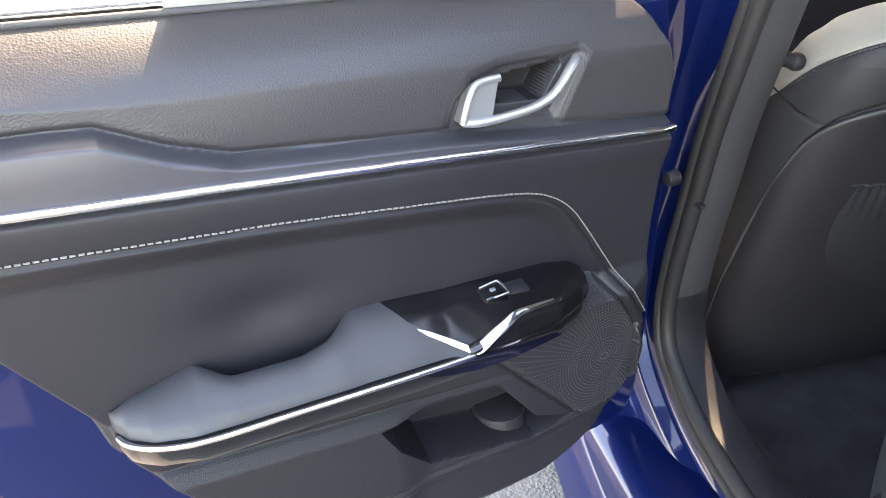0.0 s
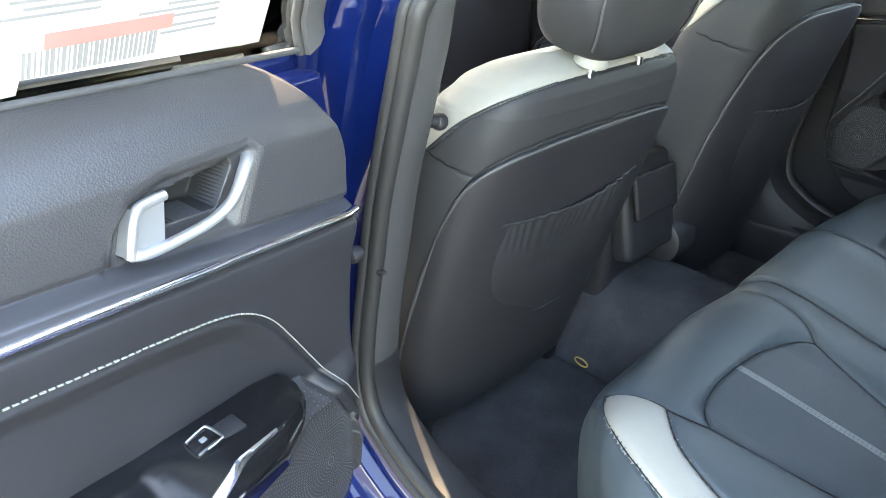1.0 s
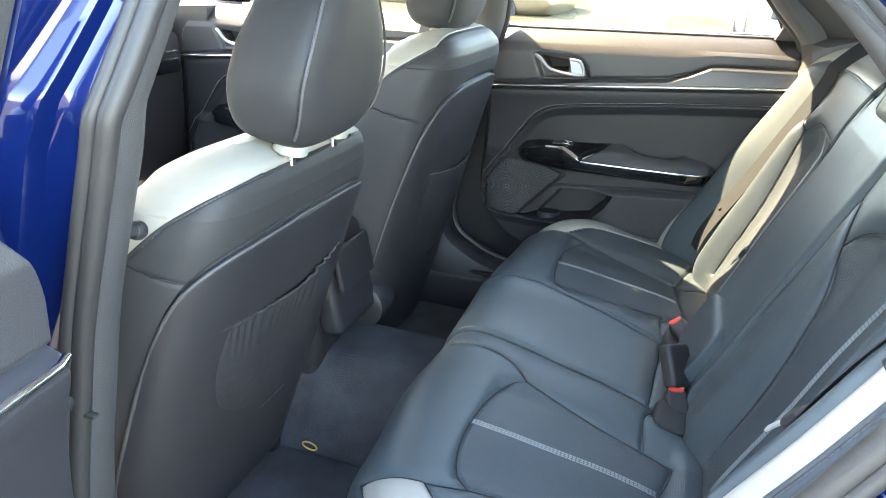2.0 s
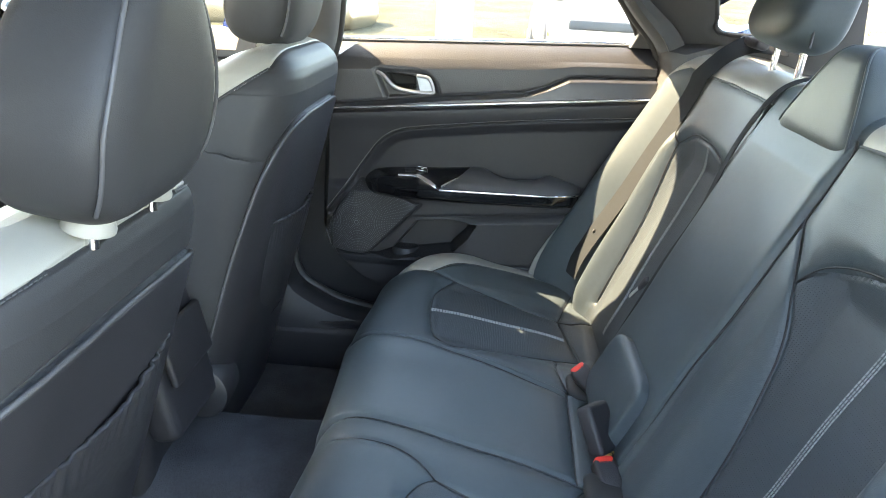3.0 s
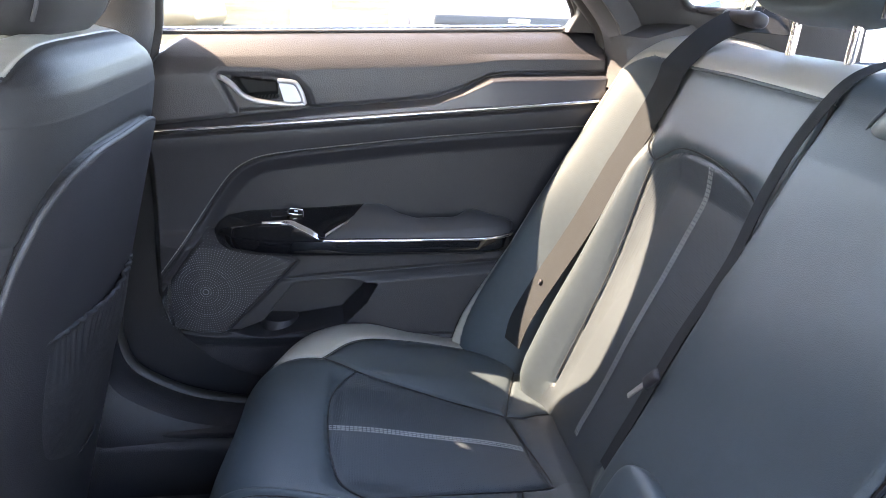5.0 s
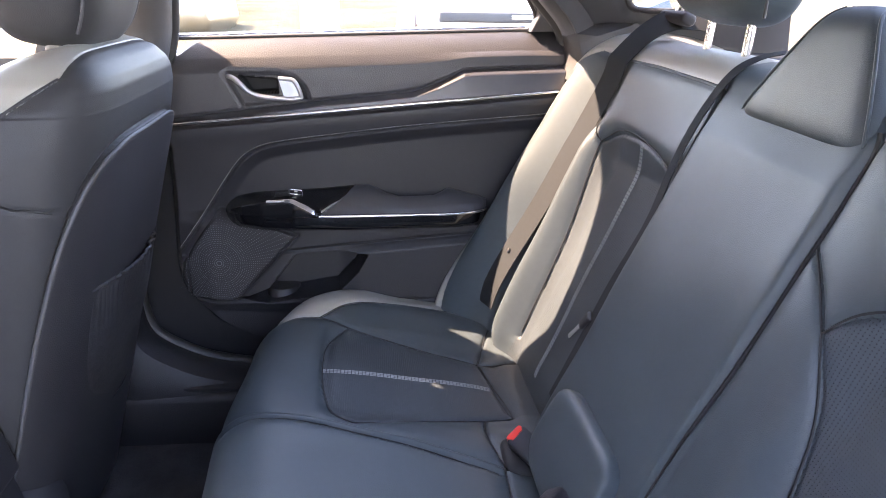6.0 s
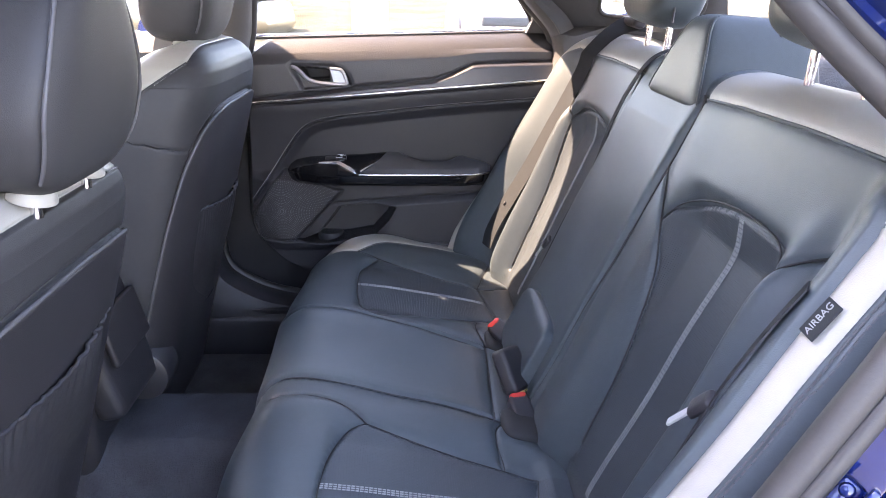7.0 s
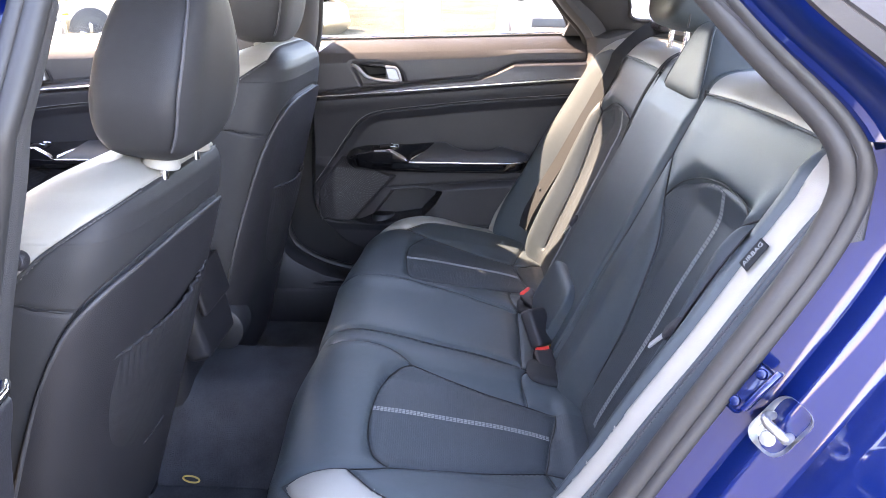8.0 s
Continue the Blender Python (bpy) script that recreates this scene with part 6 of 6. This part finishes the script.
# ---- centre console and dashboard ----
console = thing("centre_console", "black centre console with rear air vents between the front seats", "console")
part("console_body", rbox((0.20, 0.78, 0.36), pose(0.030, 0.80, 0.47), 0.025, 3), M_PLASTIC, console)
part("rear_face", rbox((0.185, 0.055, 0.22), pose(0.034, 0.408, 0.560, -14), 0.018, 3), M_PLASTIC, console, "leaning rear face")
vent = part("vent_panel", rbox((0.155, 0.014, 0.095), pose(0.034, 0.378, 0.598, -14), 0.006, 3), M_PLASTIC, console, "vent surround")
tube("vent_lip", [(0.034 - 0.062, 0.3705, 0.572), (0.034 - 0.03, 0.3695, 0.566), (0.034 + 0.03, 0.3695, 0.566), (0.034 + 0.062, 0.3705, 0.572)], 0.0022, M_PILLAR, vent, step=0.006, seg=7)
part("socket_panel", rbox((0.10, 0.012, 0.035), pose(0.034, 0.413, 0.470, -14), 0.006, 2), M_PLASTIC, console, "small socket panel")
part("arm_lid", rbox((0.19, 0.36, 0.05), pose(0.030, 0.62, 0.672), 0.02, 3), M_BLACK, console, "black padded armrest lid")
part("gear_panel", rbox((0.15, 0.34, 0.02), pose(0.030, 0.97, 0.662), 0.008, 2), M_CHROME, console, "bright shifter surround")
hinge = thing("hinge_cover", "round grey seat hinge cover beside the tunnel", "seat part")
part("cover", cyl(0.056, 0.050, 0.09, pose(0.150, 0.392, 0.452, 0, 90, 0), 40, 0.012), M_SHELL, hinge)

dash = thing("dashboard", "black dashboard with a thin chrome line", "dashboard")
part("dash_body", rbox((1.42, 0.44, 0.60), pose(0, 1.50, 0.67), 0.06, 4), M_PLASTIC, dash)
part("dash_top", rbox((1.38, 0.46, 0.06), pose(0, 1.53, 0.965, -4), 0.025, 3), M_DOOR, dash, "soft dark dash top")
part("dash_strip", rbox((1.30, 0.008, 0.008), pose(0, 1.278, 0.90), 0.003, 1), M_CHROME, dash, "thin chrome line")
part("air_vent", rbox((0.18, 0.02, 0.05), pose(0.56, 1.280, 0.86), 0.008, 2), M_GLOSS, dash, "dark air vent")

# exterior mirror on the far front door
mirror = thing("side_mirror", "door mirror in a black and blue housing", "mirror")
part("housing", pillow((0.24, 0.13, 0.16), pose(0.985, 1.235, 1.035, 0, 0, -12), (3, 2.6)), M_PLASTIC, mirror)
part("mirror_glass", pillow((0.19, 0.006, 0.125), pose(0.974, 1.168, 1.037, 0, 0, -12), (3, 3), 40, 10), M_MIRROR, mirror, "mirror glass")
part("stalk", rbox((0.14, 0.06, 0.04), pose(0.85, 1.235, 0.985, 0, 10, 0), 0.015), M_PLASTIC, mirror)


# ---- outside ----
def ground_sheet():
    n = 160
    t = np.linspace(-1, 1, n)
    a = np.sign(t) * (np.abs(t) ** 3 * 900 + np.abs(t) * 14)
    X, Y = np.meshgrid(a, a)
    Z = np.zeros_like(X)
    return np.stack([X, Y, Z], -1)


G = ground_sheet()
n = G.shape[0] - 1
gr = sheet(None, G, np.zeros((n, n), int), {0: ("ground", M_ASPHALT, "")})
tagged(gr[0], "pale worn asphalt of a parking lot", "ground", kind="structure")
# dry grass bank beyond the lot
nb, mb = 160, 60
X, Y = np.meshgrid(np.linspace(7.5, 60, mb), np.linspace(-60, 70, nb))
Zb = 0.10 + 0.55 * (1 - np.exp(-np.clip(X - 7.6, 0, None) / 12)) * 2.2 + 0.05 * np.sin(X * 1.3 + Y * 0.7) * np.sin(Y * 0.9)
Zb[:, 0] = -0.05
bank = sheet(None, np.stack([X, Y, Zb], -1), np.zeros((nb - 1, mb - 1), int), {0: ("grass_bank", M_GRASS, "")})[0]
tagged(bank, "dry yellow-green grass bank beside the lot", "grass", kind="structure")
rg = random.Random(7)
verts, faces = [], []
for i in range(7000):
    x, y = 7.7 + 14 * rg.random() ** 1.6, rg.uniform(-9, 16)
    z = 0.10 + 1.21 * (1 - math.exp(-(x - 7.6) / 12)) - 0.02
    t, h, wd = rg.uniform(0, 6.3), rg.uniform(0.01, 0.03), rg.uniform(0.008, 0.02)
    b = len(verts)
    dx, dy = math.cos(t) * wd, math.sin(t) * wd
    verts += [(x - dx, y - dy, z), (x + dx, y + dy, z), (x + rg.uniform(-.05, .05), y + rg.uniform(-.05, .05), z + h)]
    faces.append((b, b + 1, b + 2))
tagged(raw("grass_blades", verts, faces, M_GRASS, None, smooth=False), "dry grass blades on the bank", "grass", kind="stuff")
tagged(part("kerb", rbox((0.16, 120, 0.26), pose(7.45, 2, 0.03), 0.02), M_CONCRETE, None), "pale concrete kerb along the lot", "kerb", kind="structure")
post = thing("lamp_post", "thick white painted lamp post on a round base", "lamp post")
part("column", cyl(0.170, 0.165, 6.0, pose(6.05, 0.275, 3.0), 40, 0.01), M_POST, post)
part("footing", cyl(0.30, 0.28, 0.35, pose(6.05, 0.275, 0.17), 40, 0.02), M_CONCRETE, post, "round concrete footing")


def parked_car(name, label, paint, m, length=4.7, width=1.92, height=1.68):
    """A tall estate car: nose towards +x of its own frame."""
    c = thing(name, label, "car")
    st = [(-0.5, 0.62, 0.55, 0.86), (-0.485, 0.90, 0.40, 0.94), (-0.42, 1.0, 0.33, 0.98), (-0.2, 1.0, 0.30, 1.0), (0.1, 1.0, 0.30, 1.0), (0.30, 0.98, 0.30, 1.0), (0.42, 0.86, 0.32, 0.97), (0.475, 0.80, 0.38, 0.90), (0.495, 0.70, 0.48, 0.82), (0.5, 0.62, 0.55, 0.74)]
    rows = []
    for fx, top, bot, wd in st:
        x, zt, zb, hw = fx * length, top * 1.02, bot, wd * width / 2
        sec = []
        for t in np.linspace(0, 2 * math.pi, 28, endpoint=False):
            cs, sn = math.cos(t), math.sin(t)
            sec.append((x, hw * math.copysign(abs(cs) ** 0.4, cs), (zt + zb) / 2 + (zt - zb) / 2 * math.copysign(abs(sn) ** 0.55, sn)))
        rows.append(sec)
    v = [tuple(m @ Vector(p)) for r in rows for p in r]
    k = 28
    f = [(i * k + a, i * k + (a + 1) % k, (i + 1) * k + (a + 1) % k, (i + 1) * k + a) for i in range(len(rows) - 1) for a in range(k)]
    f += [tuple(range(k))[::-1], tuple((len(rows) - 1) * k + a for a in range(k))]
    raw("body", v, f, paint, c, "painted body", sharp=50)
    for nm, mat, lo, hi, z0, z1, s0, s1, lab in (("cabin_glass", M_GLOSS, (-0.47, 0.26), (-0.36, 0.10), 0.98, height - 0.06, 0.94, 0.74, "dark cabin glass"), ("roof", paint, (-0.37, 0.11), (-0.34, 0.07), height - 0.07, height, 0.76, 0.70, "painted roof")):
        vv = []
        for z, (a, b), s in ((z0, lo, s0), (z1, hi, s1)):
            vv += [m @ Vector((x * length, y * s * width / 2, z)) for x, y in ((a, -1), (b, -1), (b, 1), (a, 1))]
        bm = bmesh.new()
        bv = [bm.verts.new(p) for p in vv]
        for q in ((3, 2, 1, 0), (4, 5, 6, 7), (0, 1, 5, 4), (1, 2, 6, 5), (2, 3, 7, 6), (3, 0, 4, 7)):
            bm.faces.new([bv[i] for i in q])
        bmesh.ops.recalc_face_normals(bm, faces=bm.faces)
        bmesh.ops.bevel(bm, geom=bm.edges[:], offset=0.06, segments=3, profile=0.5, affect="EDGES")
        part(nm, bm, mat, c, lab)
    part("grille_band", rbox((0.06, width * 0.80, 0.085), m @ pose(length * 0.492, 0, 0.80), 0.02, 3), M_PILLAR, c, "dark band between the lamps")
    part("lower_grille", rbox((0.08, width * 0.70, 0.14), m @ pose(length * 0.488, 0, 0.50), 0.03, 3), M_PLASTIC, c, "black lower grille")
    part("badge", rbox((0.012, 0.20, 0.035), m @ pose(length * 0.500, 0, 0.805), 0.004, 2), M_CHROME, c, "bright plain badge")
    for sg in (-1, 1):
        part("headlight", pillow((0.22, 0.26, 0.15), m @ pose(length * 0.455, sg * width * 0.395, 0.795, 0, 0, sg * 28), (3, 2.6)), M_LAMP, c, "clear headlight")
        part("side_marker", rbox((0.10, 0.012, 0.05), m @ pose(length * 0.425, sg * width * 0.487, 0.70), 0.004, 2), M_AMBER, c, "amber side marker")
        for fx in (0.325, -0.30):
            wh = part("wheel", cyl(0.35, 0.35, 0.24, m @ pose(fx * length, sg * (width / 2 - 0.115), 0.35, 90), 48, 0.03), M_RUBBER, c, "black tyre")
            part("arch", cyl(0.42, 0.42, 0.05, m @ pose(fx * length, sg * (width / 2 - 0.022), 0.39, 90), 48, 0.01), M_PLASTIC, c, "black wheel arch lining")
            part("rim", cyl(0.225, 0.215, 0.03, m @ pose(fx * length, sg * (width / 2 + 0.008), 0.35, 90), 40, 0.008), M_PLASTIC, wh, "dark wheel disc")
            for s in range(5):
                part("spoke", rbox((0.055, 0.03, 0.20), m @ pose(fx * length, sg * (width / 2 + 0.020), 0.35, 0, 72 * s, 0) @ pose(0, 0, 0.11), 0.008, 2), M_CHROME, wh)
    return c


parked_car("parked_car", "white parked car facing the lot, dark band between its lamps", M_WHITEPAINT, pose(8.60, -1.56, 0, 0, 0, 180) @ Matrix.Diagonal((1, 1, 1.1, 1)))
parked_car("parked_car", "taupe parked car standing side-on with dark wheel arches", M_TAUPE, pose(11.8, 4.35, 0, 0, 0, 84))
parked_car("parked_car", "silver parked car standing behind the lot", M_GREYPAINT, pose(5.6, -6.4, 0, 0, 0, 172))
